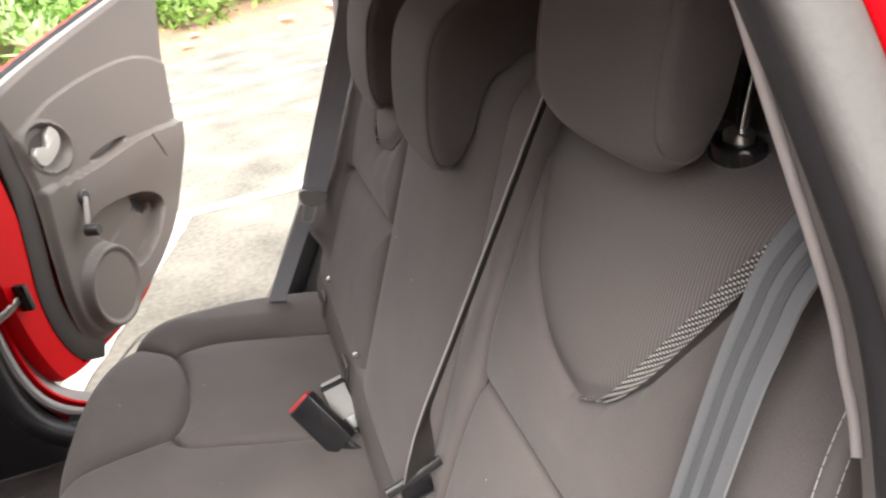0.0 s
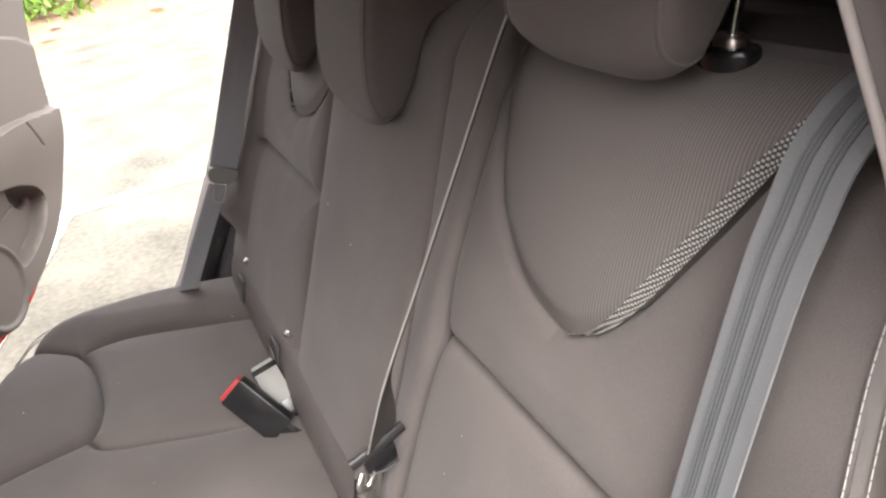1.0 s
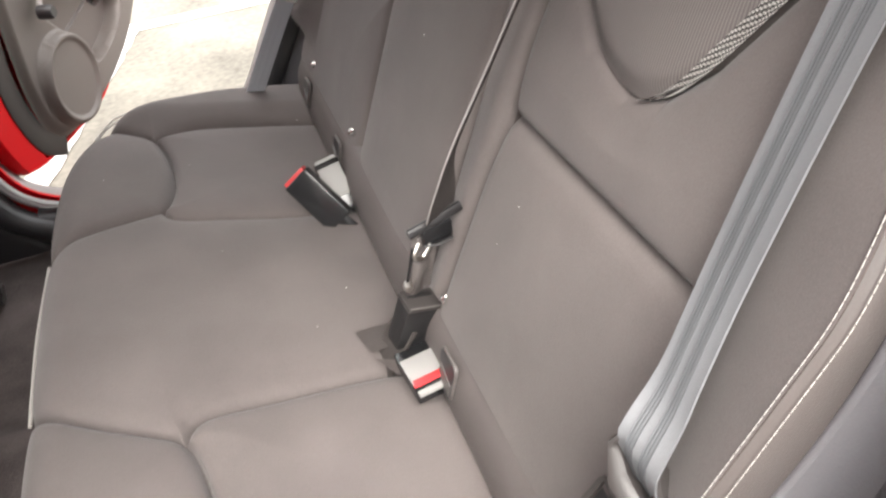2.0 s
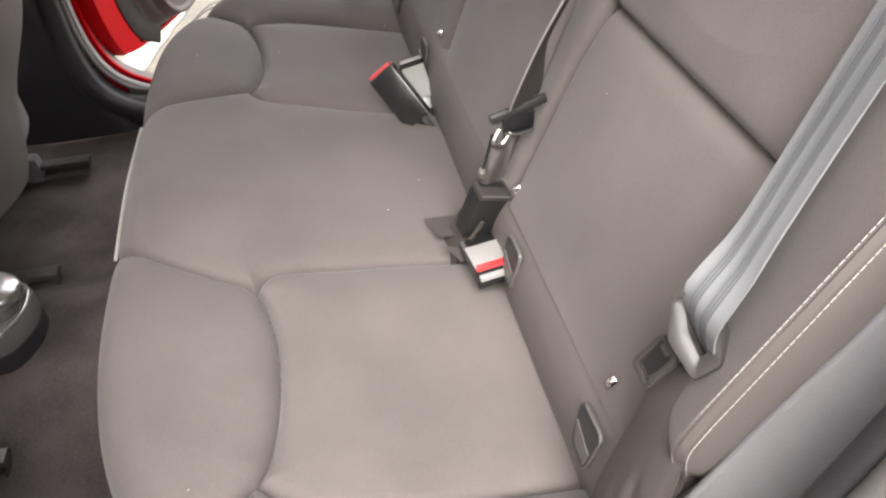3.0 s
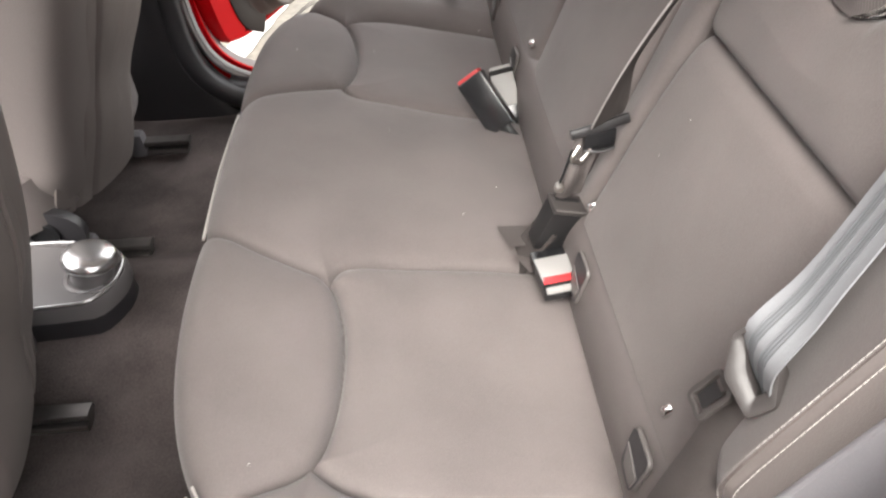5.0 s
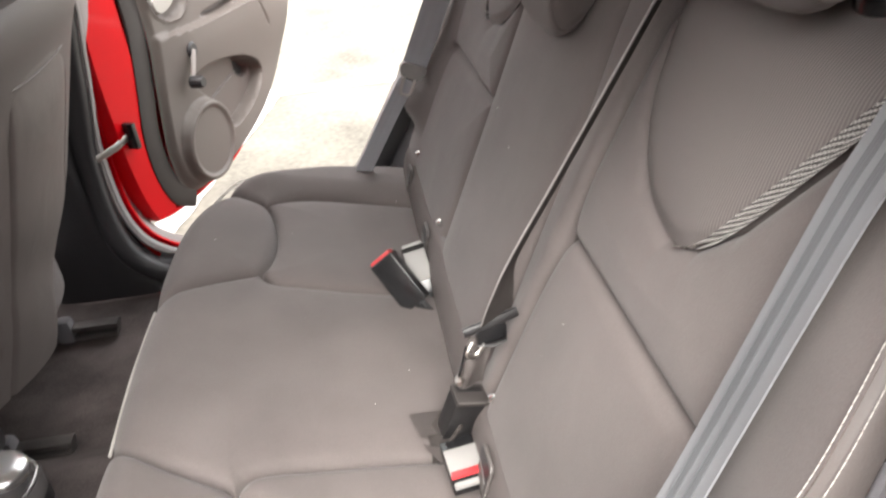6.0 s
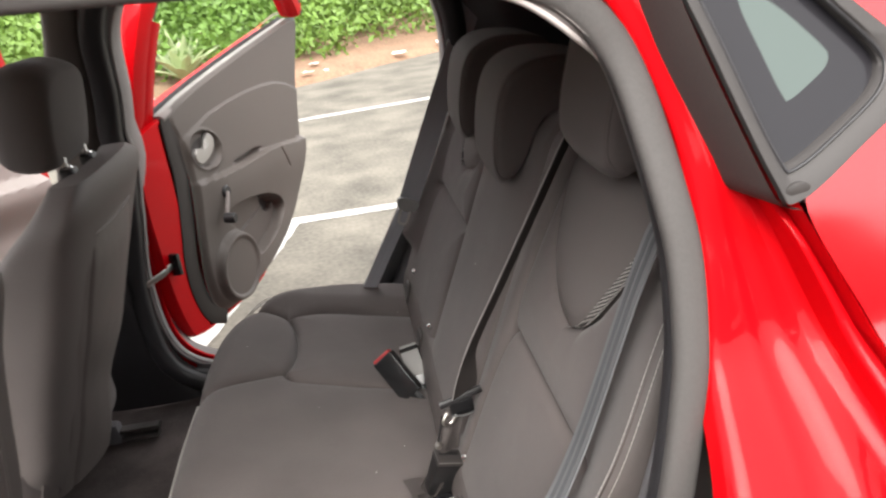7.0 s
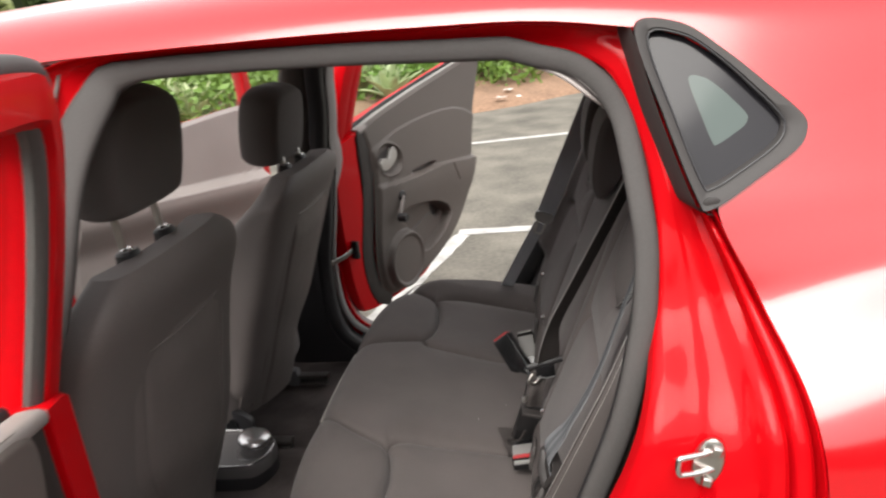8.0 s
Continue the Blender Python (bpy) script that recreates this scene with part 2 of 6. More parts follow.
def painted_line(a, b, width):
    a, b = np.array(a), np.array(b)
    d = (b - a) / np.linalg.norm(b - a)
    s = np.array([-d[1], d[0]])
    n = 90
    g = []
    for i in range(n):
        p = a + (b - a) * i / (n - 1)
        row = []
        for j, k in enumerate((-0.5, -0.25, 0, 0.25, 0.5)):
            w = width * k + (0.012 * noise.noise((p[0] * 9, p[1] * 9, j * 3.0)) if abs(k) == 0.5 else 0)
            q = p + s * w
            row.append((q[0], q[1], 0.004))
        g.append(row)
    ob = sheet("parking_line", np.array(g)[::-1], LINE)
    tagged(ob, "worn white painted parking bay line on the asphalt", "road marking", "parking lines", "structure")


def leaves(name, blobs, count, size, mat, label, category):
    """Many small leaves, gathered on uneven clumps."""
    rng = np.random.default_rng(5)
    verts, faces = [], []
    blobs = np.array(blobs, float)
    pick = rng.choice(len(blobs), count, p=blobs[:, 3] ** 2 / (blobs[:, 3] ** 2).sum())
    d = rng.normal(size=(count, 3))
    d /= np.linalg.norm(d, axis=1, keepdims=True)
    d[:, 2] = np.abs(d[:, 2]) * 0.9 - 0.15
    c = blobs[pick, :3] + d * blobs[pick, 3:4] * rng.uniform(0.55, 1.08, (count, 1))
    c[:, 2] = np.maximum(c[:, 2], 0.03)
    a, b = rng.normal(size=(count, 3)), rng.normal(size=(count, 3))
    a /= np.linalg.norm(a, axis=1, keepdims=True)
    b -= (a * b).sum(1, keepdims=True) * a
    b /= np.linalg.norm(b, axis=1, keepdims=True)
    s = size * rng.uniform(0.5, 1.4, (count, 1))
    verts = np.stack([c - a * s, c + b * s * 0.45, c + a * s, c - b * s * 0.45], 1).reshape(-1, 3)
    faces = np.arange(count * 4).reshape(-1, 4)
    ob = raw(name, verts, faces, mat, smooth=False)
    return tagged(ob, label, category, kind="stuff")


def agave(at, size, seed):
    """A rosette of long pale pointed leaves."""
    rng = random.Random(seed)
    plant = thing("agave", at, "pale green spiky agave plant in the hedge", "plant", "agave plants")
    for i in range(22):
        turn, lift = i * 2.4, radians(28 + 50 * (i / 22) + rng.uniform(-6, 6))
        ln = size * rng.uniform(0.8, 1.1)
        g = []
        for k in np.linspace(0, 1, 10):
            w = 0.055 * size / 0.6 * (0.75 + 0.5 * math.sin(k * 2.4)) * (1 - k**3)
            r, h = ln * k * math.cos(lift), ln * (k * math.sin(lift) - 0.25 * k * k * math.cos(lift))
            g.append([(r * math.cos(turn) - c * w * math.sin(turn), r * math.sin(turn) + c * w * math.cos(turn), h + 0.35 * abs(c) * w) for c in (-1, -0.5, 0, 0.5, 1)])
        sheet("leaf", np.array(g) + np.array(at), LEAF_PALE, plant, 0.006)


def verge():
    """A soil bank with litter and a low hedge along the car park's edge."""
    rng = random.Random(3)
    edge = spline([(-9, 4.6), (-4, 6.1), (-0.85, 7.6), (1.1, 9.1), (4, 10.6), (9, 13)], 80)
    g = []
    for x, y in edge:
        row = []
        for k, w in enumerate((0, 0.12, 0.5, 1.1, 1.8, 3.0, 6.0, 14.0)):
            row.append((x - 0.35 * w, y + 0.9 * w + 0.05 * noise.noise((x * 2, k, 0)), (-0.04, 0.06, 0.12, 0.2, 0.3, 0.4, 0.5, 0.6)[k] + 0.05 * noise.noise((x * 3, k * 2.0, 4)) * (k > 1)))
        g.append(row)
    tagged(sheet("soil_verge", np.array(g)[::-1], SOIL), "brown soil verge strewn with dead leaves", "verge", kind="structure")
    blobs = []
    for x, y in edge:
        for _ in range(9):
            w = rng.uniform(0.9, 5.0)
            r = rng.uniform(0.22, 0.5) * (1 + 0.12 * w)
            blobs.append((x - 0.35 * w + rng.uniform(-0.3, 0.3), y + 0.9 * w, 0.1 + 0.16 * w + rng.uniform(-0.1, 0.25), r))
    # unseen trees, added so the car paint reflects something dark near the horizon
    far = []
    for i in range(170):
        a = rng.uniform(-2.6, 0.9)
        far.append((-1.0 + 11.0 * math.sin(a) * rng.uniform(0.95, 1.2), -0.5 - 11.0 * math.cos(a) * rng.uniform(0.95, 1.2), rng.uniform(0.2, 1.7), rng.uniform(0.5, 0.8)))
    for i in range(260):
        a = rng.uniform(-1.25, 1.35)
        r = rng.uniform(9.0, 11.0)
        far.append((0.5 + r * math.sin(a), -1.0 - r * math.cos(a), rng.uniform(0.4, 3.2), rng.uniform(0.7, 1.1)))
    back = []
    for i in range(150):
        x = rng.uniform(-14, 9)
        back.append((x, 13.5 + 0.35 * x + rng.uniform(0, 4), rng.uniform(0.6, 3.4) + 0.4 * math.sin(x * 0.9), rng.uniform(0.5, 0.95)))
    leaves("tree_line", back, 30000, 0.16, LEAF_FAR, "pale green shrubs and small trees behind the hedge", "trees")
    leaves("unseen_tree_belt", far, 50000, 0.28, LEAF_DARK, "unseen dark green trees added for the paint to reflect", "trees")
    leaves("hedge", blobs, 90000, 0.055, LEAF, "bright green leafy shrubs growing along the soil verge", "hedge")
    agave((-2.0, 8.0, 0.22), 0.62, 1)
    agave((-2.5, 8.5, 0.30), 0.70, 2)
    agave((-4.4, 7.3, 0.22), 0.62, 3)
    agave((-5.0, 7.6, 0.25), 0.75, 4)
    for i in range(26):
        j = rng.randrange(28, 60)
        x, y = edge[j]
        w = rng.uniform(0.05, 0.55)
        s = rng.uniform(0.03, 0.10)
        bm = bmesh.new()
        k = rng.randint(5, 7)
        bm.faces.new([bm.verts.new((s * (1 + 0.4 * rng.random()) * math.cos(6.283 * a / k), 0.6 * s * math.sin(6.283 * a / k), 0.02 * rng.random())) for a in range(k)])
        bmesh.ops.solidify(bm, geom=bm.faces[:], thickness=0.004)
        ob = part("paper_litter", bm, PAPER, m=pose(x - 0.35 * w, y + 0.9 * w, 0.10 + 0.1 * w, rng.uniform(-15, 15), rng.uniform(-15, 15), rng.uniform(0, 360)))
        tagged(ob, "scrap of white paper litter lying on the soil", "litter", "litter on the verge")


# ---- car body ----
OPENING = [
    ((0.030, 1.305), (0.020, 1.340)), ((0.091, 1.284), (0.120, 1.322)), ((0.119, 1.244), (0.137, 1.285)), ((0.139, 1.173), (0.165, 1.205)),
    ((0.144, 1.090), (0.198, 1.130)), ((0.136, 1.006), (0.234, 1.050)), ((0.111, 0.917), (0.264, 0.965)), ((0.079, 0.838), (0.271, 0.850)),
    ((0.020, 0.720), (0.255, 0.730)), ((-0.060, 0.580), (0.170, 0.580)), ((-0.140, 0.460), (0.050, 0.450)), ((-0.250, 0.395), (-0.100, 0.350)),
    ((-0.400, 0.352), (-0.350, 0.315)), ((-0.575, 0.370), (-0.630, 0.315)), ((-0.655, 0.480), (-0.720, 0.440)), ((-0.660, 0.750), (-0.725, 0.750)),
    ((-0.622, 0.962), (-0.685, 0.962)), ((-0.590, 1.092), (-0.650, 1.090)), ((-0.567, 1.218), (-0.625, 1.220)), ((-0.528, 1.294), (-0.590, 1.325)),
    ((-0.481, 1.323), (-0.500, 1.348)), ((-0.276, 1.322), (-0.276, 1.349)), ((-0.100, 1.314), (-0.100, 1.345)),
]


def skin(x, z):
    """Half width of the body at a place along it and a height."""
    z = np.asarray(z, float)
    table = [0.2, 0.35, 0.6, 0.78, 0.88, 0.93, 0.965, 0.995, 1.025, 1.045, 1.09, 1.14, 1.24, 1.34, 1.385], [0.735, 0.775, 0.80, 0.802, 0.798, 0.788, 0.766, 0.737, 0.708, 0.691, 0.675, 0.656, 0.610, 0.564, 0.515]
    h = z - 0.30 * (np.clip(np.asarray(x, float), 0.15, 0.75) - 0.24) * np.exp(-(((z - 1.04) / 0.10) ** 2))
    y = sum(k * np.interp(h + d, *table) for d, k in ((-0.015, 0.1), (-0.01, 0.15), (-0.005, 0.15), (0, 0.2), (0.005, 0.15), (0.01, 0.15), (0.015, 0.1)))
    bulge = 0.05 * np.clip((np.asarray(x) - 0.2) / 0.5, 0, 1) * np.clip((1.0 - np.asarray(z)) / 0.3, 0, 1)
    return y + bulge - 0.10 * np.clip(np.asarray(x) - 0.45, 0, 2) ** 1.5 - 0.06 * np.clip(-np.asarray(x) - 0.9, 0, 2) ** 2


def on_skin(xz, side, inset=0.0):
    xz = np.asarray(xz, float)
    return np.stack([xz[..., 0], side * (skin(xz[..., 0], xz[..., 1]) - inset), xz[..., 1]], -1)


def ruled(a, b, n, side, inset=0.0):
    k = np.linspace(0, 1, n)[None, :, None]
    return on_skin(a[:, None] * (1 - k) + b[:, None] * k, side, inset)


def facing(g, side):
    """The grid with its normals outwards."""
    return g[::-1] if grid_normals(g)[..., 1].mean() * side < 0 else g


def step(v, a, b):
    k = np.clip((v - a) / (b - a), 0, 1)
    return k * k * (3 - 2 * k)


def near_pillar(car, rest):
    """Broad seal and moulded trim of the rear pillar beside the backrest: seal edge (x, z), its inner side, and the trim's lip."""
    table = [
        ((0.030, -0.540, 1.304), (0.025, -0.546, 1.289), (0.024, -0.540, 1.286)),
        ((0.070, -0.541, 1.294), (0.055, -0.548, 1.277), (0.050, -0.542, 1.274)), ((0.105, -0.545, 1.268), (0.080, -0.554, 1.255), (0.080, -0.545, 1.250)),
        ((0.129, -0.555, 1.226), (0.099, -0.566, 1.227), (0.110, -0.534, 1.220)), ((0.137, -0.581, 1.178), (0.109, -0.588, 1.182), (0.129, -0.538, 1.165)),
        ((0.140, -0.612, 1.122), (0.119, -0.613, 1.128), (0.144, -0.560, 1.088)), ((0.140, -0.628, 1.090), (0.124, -0.623, 1.093), (0.148, -0.568, 1.054)),
        ((0.138, -0.645, 1.046), (0.121, -0.637, 1.046), (0.148, -0.578, 1.026)), ((0.133, -0.658, 1.000), (0.113, -0.652, 1.003), (0.136, -0.597, 0.985)),
        ((0.111, -0.685, 0.917), (0.090, -0.672, 0.908), (0.108, -0.614, 0.900)), ((0.079, -0.705, 0.838), (0.062, -0.672, 0.825), (0.080, -0.616, 0.815)),
        ((0.020, -0.720, 0.720), (0.018, -0.675, 0.700), (0.028, -0.614, 0.710)), ((-0.060, -0.735, 0.580), (-0.060, -0.695, 0.570), (-0.032, -0.618, 0.600)),
    ]
    o = keyed([r[0] for r in table], 8, False)
    m = keyed([r[1] for r in table], 8, False)
    l = keyed([r[2] for r in table], 8, False)
    ring = np.vstack([(o + m) / 2 + np.array([0.0, 0.004, 0.0]), rest])
    ring = spline(ring, 220, True)
    front = step(-ring[:, 0], 0.46, 0.56)
    swept("door_seal", ring, 0.018, 0.027 + 0.026 * front, (0, 1, 0), RUBBER, car, "grey rubber door seal", closed=True, seg=14, square=0.75)
    swept("seal_lip", ring + np.array([-0.004, 0.016, 0.0]), 0.020, 0.016, (0, 1, 0), PLASTIC_DARK, car, "dark rubber inner lip", closed=True, seg=10, square=0.75)
    k = np.linspace(0, 1, 16)[None, :, None]
    a = m * 0.80 + l * 0.20 + np.array([0.003, 0.0, 0.0])
    g = a[:, None] * (1 - k) + l[:, None] * k + np.array([0.008, 0.0, 0.0]) * np.sin(k * np.pi)
    sheet("upper_pillar_trim", facing_front(g[:68]), PLASTIC_PILLAR, car, 0.0, "dark grey moulded rear pillar trim")
    sheet("lower_pillar_trim", facing_front(g[67:]), PLASTIC_SLATE, car, 0.0, "slate grey lower pillar trim")
    swept("trim_lip", l[:59] + np.array([-0.001, 0.0, 0.0]), 0.0052, 0.005, (0, 1, 0), LIP, car, "pale trim edge", seg=8)
    swept("lower_trim_lip", l[67:] + np.array([0.003, 0.002, 0.0]), 0.008, 0.008, (0, 1, 0), PLASTIC_SLATE, car, seg=8)


def facing_front(g):
    return g[::-1] if grid_normals(g)[..., 0].mean() > 0 else g


def body_side(car, side):
    """One side of the shell: the rear door's frame with its step and seal, the quarter panel, the roof rail and the sill."""
    seal = keyed([s for s, o in OPENING], 8)
    shut = keyed([o for s, o in OPENING], 8)
    n = len(seal)
    back = (seal[:, 0] > -0.15)[:, None] * np.clip((shut - seal)[:, :1] / 0.06, 0, 1)
    rows = []
    profile = (
        (1.06, 0.010, 0.010, 0.010), (1.0, 0.0, 0.0, 0.0), (0.994, 0.003, 0.004, 0.02), (0.988, 0.008, 0.022, 0.045), (0.968, 0.012, 0.024, 0.05), (0.962, 0.014, 0.015, 0.051), (0.93, 0.018, 0.013, 0.051),
        (0.89, 0.020, 0.014, 0.051), (0.876, 0.021, 0.017, 0.051), (0.868, 0.022, 0.029, 0.05), (0.846, 0.023, 0.031, 0.05), (0.836, 0.024, 0.022, 0.05), (0.80, 0.026, 0.020, 0.05), (0.745, 0.027, 0.024, 0.049),
        (0.72, 0.029, 0.032, 0.048), (0.66, 0.032, 0.046, 0.046), (0.58, 0.036, 0.049, 0.042), (0.50, 0.040, 0.0485, 0.037), (0.44, 0.043, 0.0475, 0.035), (0.41, 0.044, 0.0455, 0.034), (0.36, 0.046, 0.045, 0.034),
        (0.25, 0.050, 0.043, 0.034), (0.12, 0.053, 0.041, 0.036), (0.05, 0.055, 0.042, 0.038), (0.0, 0.056, 0.046, 0.045), (-0.01, 0.05, 0.052, 0.05), (-0.02, 0.06, 0.07, 0.06),
    )
    for k, flat, deep, high in profile:
        q = seal + (shut - seal) * k
        p = on_skin(q, side)
        rise = step(q[:, 1], 1.105, 1.165)
        low = 1 - 0.35 * step(-q[:, 1], -0.98, -0.85) * (k > 0.45) * (k < 0.70)
        facet = step(q[:, 1], 0.93, 1.02) if 0.70 < k < 0.85 else 0.0
        deep = (deep * (1 - facet) + 0.040 * facet) * low
        d = deep * (1 - rise) + high * rise
        p[:, 1] -= side * (flat + (d - flat) * back[:, 0])
        rows.append(p)
    g = np.array(rows)
    faces = grid_faces(len(rows), n, closed_v=True)
    raw("door_frame", g.reshape(-1, 3), faces if side > 0 else [f[::-1] for f in faces], PAINT_JAMB, car)
    if side > 0:
        corner = step(-seal[:, :1], 0.25, 0.5) * step(-seal[:, 1:], -0.80, -0.62)
        seal = seal - np.array([0.020, 0.016]) * corner
        swept("door_seal", on_skin(seal, side, 0.024), 0.085, 0.026, (0, 1, 0), SEAL_LIT, car, "grey rubber door seal", closed=True, seg=12, square=0.8)
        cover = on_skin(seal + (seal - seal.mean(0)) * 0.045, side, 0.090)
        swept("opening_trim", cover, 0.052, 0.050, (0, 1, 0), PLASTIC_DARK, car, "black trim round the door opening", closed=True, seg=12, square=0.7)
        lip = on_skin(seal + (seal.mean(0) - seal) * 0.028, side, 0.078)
        swept("seal_lip", lip, 0.016, 0.008, (0, 1, 0), SEAL_LIT, car, "grey rubber seal lip", closed=True, seg=8)
    else:
        near_pillar(car, on_skin(seal[78:182], side, 0.043))
    # roof rail above the opening and on to the front
    lower = spline([(-1.7, 1.13), (-1.3, 1.27), (-0.9, 1.335), (-0.625, 1.349), (-0.276, 1.350), (-0.1, 1.346), (0.02, 1.341), (0.118, 1.326), (0.170, 1.314), (0.215, 1.283), (0.252, 1.247), (0.278, 1.216)], 60)
    upper = spline([(-1.7, 1.17), (-1.3, 1.31), (-0.9, 1.372), (-0.6, 1.386), (-0.276, 1.388), (-0.1, 1.384), (0.05, 1.378), (0.17, 1.368), (0.30, 1.35), (0.42, 1.325), (0.55, 1.29)], 60)
    low_edge = on_skin(lower - np.array([0.0, 0.003]), side)
    half, high = roof_edge(upper[:, 0])
    top_edge = np.stack([upper[:, 0], side * half, high], 1)
    w = (1 - step(upper[:, 0], 0.10, 0.50))[:, None]
    knee = (low_edge + top_edge) / 2 + w * np.array([0.0, side * 0.028, 0.022])
    k = np.linspace(0, 1, 18)[None, :, None]
    curve = low_edge[:, None] * (1 - k) ** 2 + 2 * knee[:, None] * k * (1 - k) + top_edge[:, None] * k**2
    sheet("roof_rail", facing(curve, side), PAINT, car)
    # quarter panel behind the shut line and the quarter window
    front = spline([(0.278, 1.216), (0.274, 1.197), (0.240, 1.174), (0.200, 1.140), (0.236, 1.050), (0.267, 0.965), (0.274, 0.850), (0.258, 0.730), (0.173, 0.580), (0.053, 0.447), (-0.02, 0.40)], 200)
    rear = spline([(0.55, 1.29), (0.62, 1.24), (0.72, 1.15), (0.80, 1.05), (0.84, 0.95), (0.86, 0.85), (0.86, 0.73), (0.84, 0.60), (0.6, 0.60), (0.30, 0.36)], 200)
    sheet("quarter_panel", facing(ruled(front, rear, 60, side), side), PAINT, car, label="glossy red rear quarter panel")
    # sill under the opening
    a = spline([(-1.6, 0.33), (-0.6, 0.324), (-0.35, 0.324), (-0.1, 0.349), (0.05, 0.449)], 40)
    b = spline([(-1.6, 0.2), (-0.6, 0.2), (-0.3, 0.2), (0.0, 0.2), (0.25, 0.3)], 40)
    sheet("sill", facing(ruled(a, b, 8, side), side), PAINT, car)
    # quarter window: frame, black border, glass
    frame_in = [(0.146, 1.304), (0.175, 1.305), (0.205, 1.284), (0.235, 1.252), (0.256, 1.226), (0.260, 1.214), (0.252, 1.200), (0.230, 1.185), (0.197, 1.168), (0.187, 1.172), (0.170, 1.220)]
    frame_out = [(0.127, 1.322), (0.175, 1.322), (0.219, 1.290), (0.258, 1.254), (0.288, 1.224), (0.291, 1.208), (0.280, 1.192), (0.243, 1.168), (0.192, 1.138), (0.178, 1.152), (0.150, 1.235)]
    fo, fi = keyed(frame_out, 6), keyed(frame_in, 6)
    fi = fi + (fo - fi) * 0.22
    qw = thing("quarter_window", (0.2, side * 0.62, 1.14), "", "")
    qw.parent, qw.matrix_parent_inverse = car, world_of(car).inverted()
    rows = np.array([on_skin(fo, side, -0.001), on_skin(fo + (fi - fo) * 0.08, side, -0.007), on_skin(fo + (fi - fo) * 0.7, side, -0.006), on_skin(fi, side, 0.0), on_skin(fi, side, 0.008)])
    faces = grid_faces(5, len(fo), closed_v=True)
    raw("window_frame", rows.reshape(-1, 3), faces if side > 0 else [f[::-1] for f in faces], PLASTIC_BLACK_TRIM, qw, "matt black window frame")
    edge = spline([(0.124, 1.322), (0.147, 1.235), (0.173, 1.156), (0.183, 1.137), (0.196, 1.133)], 30)
    inward = [on_skin(edge, side, -0.003), on_skin(edge - np.array([0.003, 0]), side, 0.004), on_skin(edge - np.array([0.010, 0]), side, 0.030), on_skin(edge - np.array([0.016, 0.0]), side, 0.054)]
    sheet("window_return", facing_front(np.array(inward)), RETURN, qw, 0.0, "dark brown rubber return of the window")
    groove = keyed([tuple(p) for p in fi[::6] + (fo[::6] - fi[::6]) * 0.10], 6)
    swept("window_groove", on_skin(groove, side, -0.0035), 0.0026, 0.0026, (0, 1, 0), PLASTIC_DARK, qw, "thin grey edge bead", closed=True, seg=6)
    pillow("frame_tab", oval(0.018, 0.012, 18, 2), [(1.0, 0.004), (1.0, -0.001), (0.7, -0.002)], PLASTIC_BLACK_TRIM, qw, "round grey rubber tab", m=pose(0.193, side * (float(skin(0.2, 1.146)) + 0.005), 1.146) @ pose(0, 0, 0, 0, 0, 0 if side < 0 else 180))
    c = fi.mean(0)
    rows = np.array([on_skin(c + (fi - c) * k, side, 0.006) for k in (1.0, 0.75, 0.45, 0.4)])
    faces = grid_faces(4, len(fi), closed_v=True)
    raw("black_border", rows[:3].reshape(-1, 3), grid_faces(3, len(fi), closed_v=True) if side > 0 else [f[::-1] for f in grid_faces(3, len(fi), closed_v=True)], BLACK_GLASS, qw, "black printed glass border")
    raw("pane", np.vstack([rows[2], on_skin(c, side, 0.006)[None]]), [(i, (i + 1) % len(fi), len(fi)) for i in range(len(fi))], TINTED, qw, "grey tinted glass")
    return seal


def roof_edge(x):
    """Half width and height where the rounded roof rail runs out into the roof."""
    z = np.interp(x, [-1.75, -1.3, -0.9, -0.6, -0.276, -0.1, 0.05, 0.17, 0.30, 0.42, 0.62], [1.15, 1.31, 1.372, 1.386, 1.388, 1.384, 1.378, 1.368, 1.35, 1.325, 1.27])
    w = 1 - step(np.asarray(x, float), 0.10, 0.50)
    return skin(x, z) - 0.075 * w, z + 0.024 * w


def roof(car):
    xs = np.linspace(-1.02, 0.62, 40)
    g = []
    for x in xs:
        h, edge_z = (float(v) for v in roof_edge(x))
        g.append([(x, k * h, edge_z + 0.034 * (1 - abs(k) ** 2.4)) for k in np.linspace(-1, 1, 41)])
    sheet("roof_panel", np.array(g), PAINT, car, 0.004, label="glossy red roof")
    g = np.array(g)[1:]
    g[..., 2] -= 0.05
    g[..., 1] *= 0.96
    sheet("headliner", g, HEADLINER, car, 0.012, label="light grey fabric headliner")


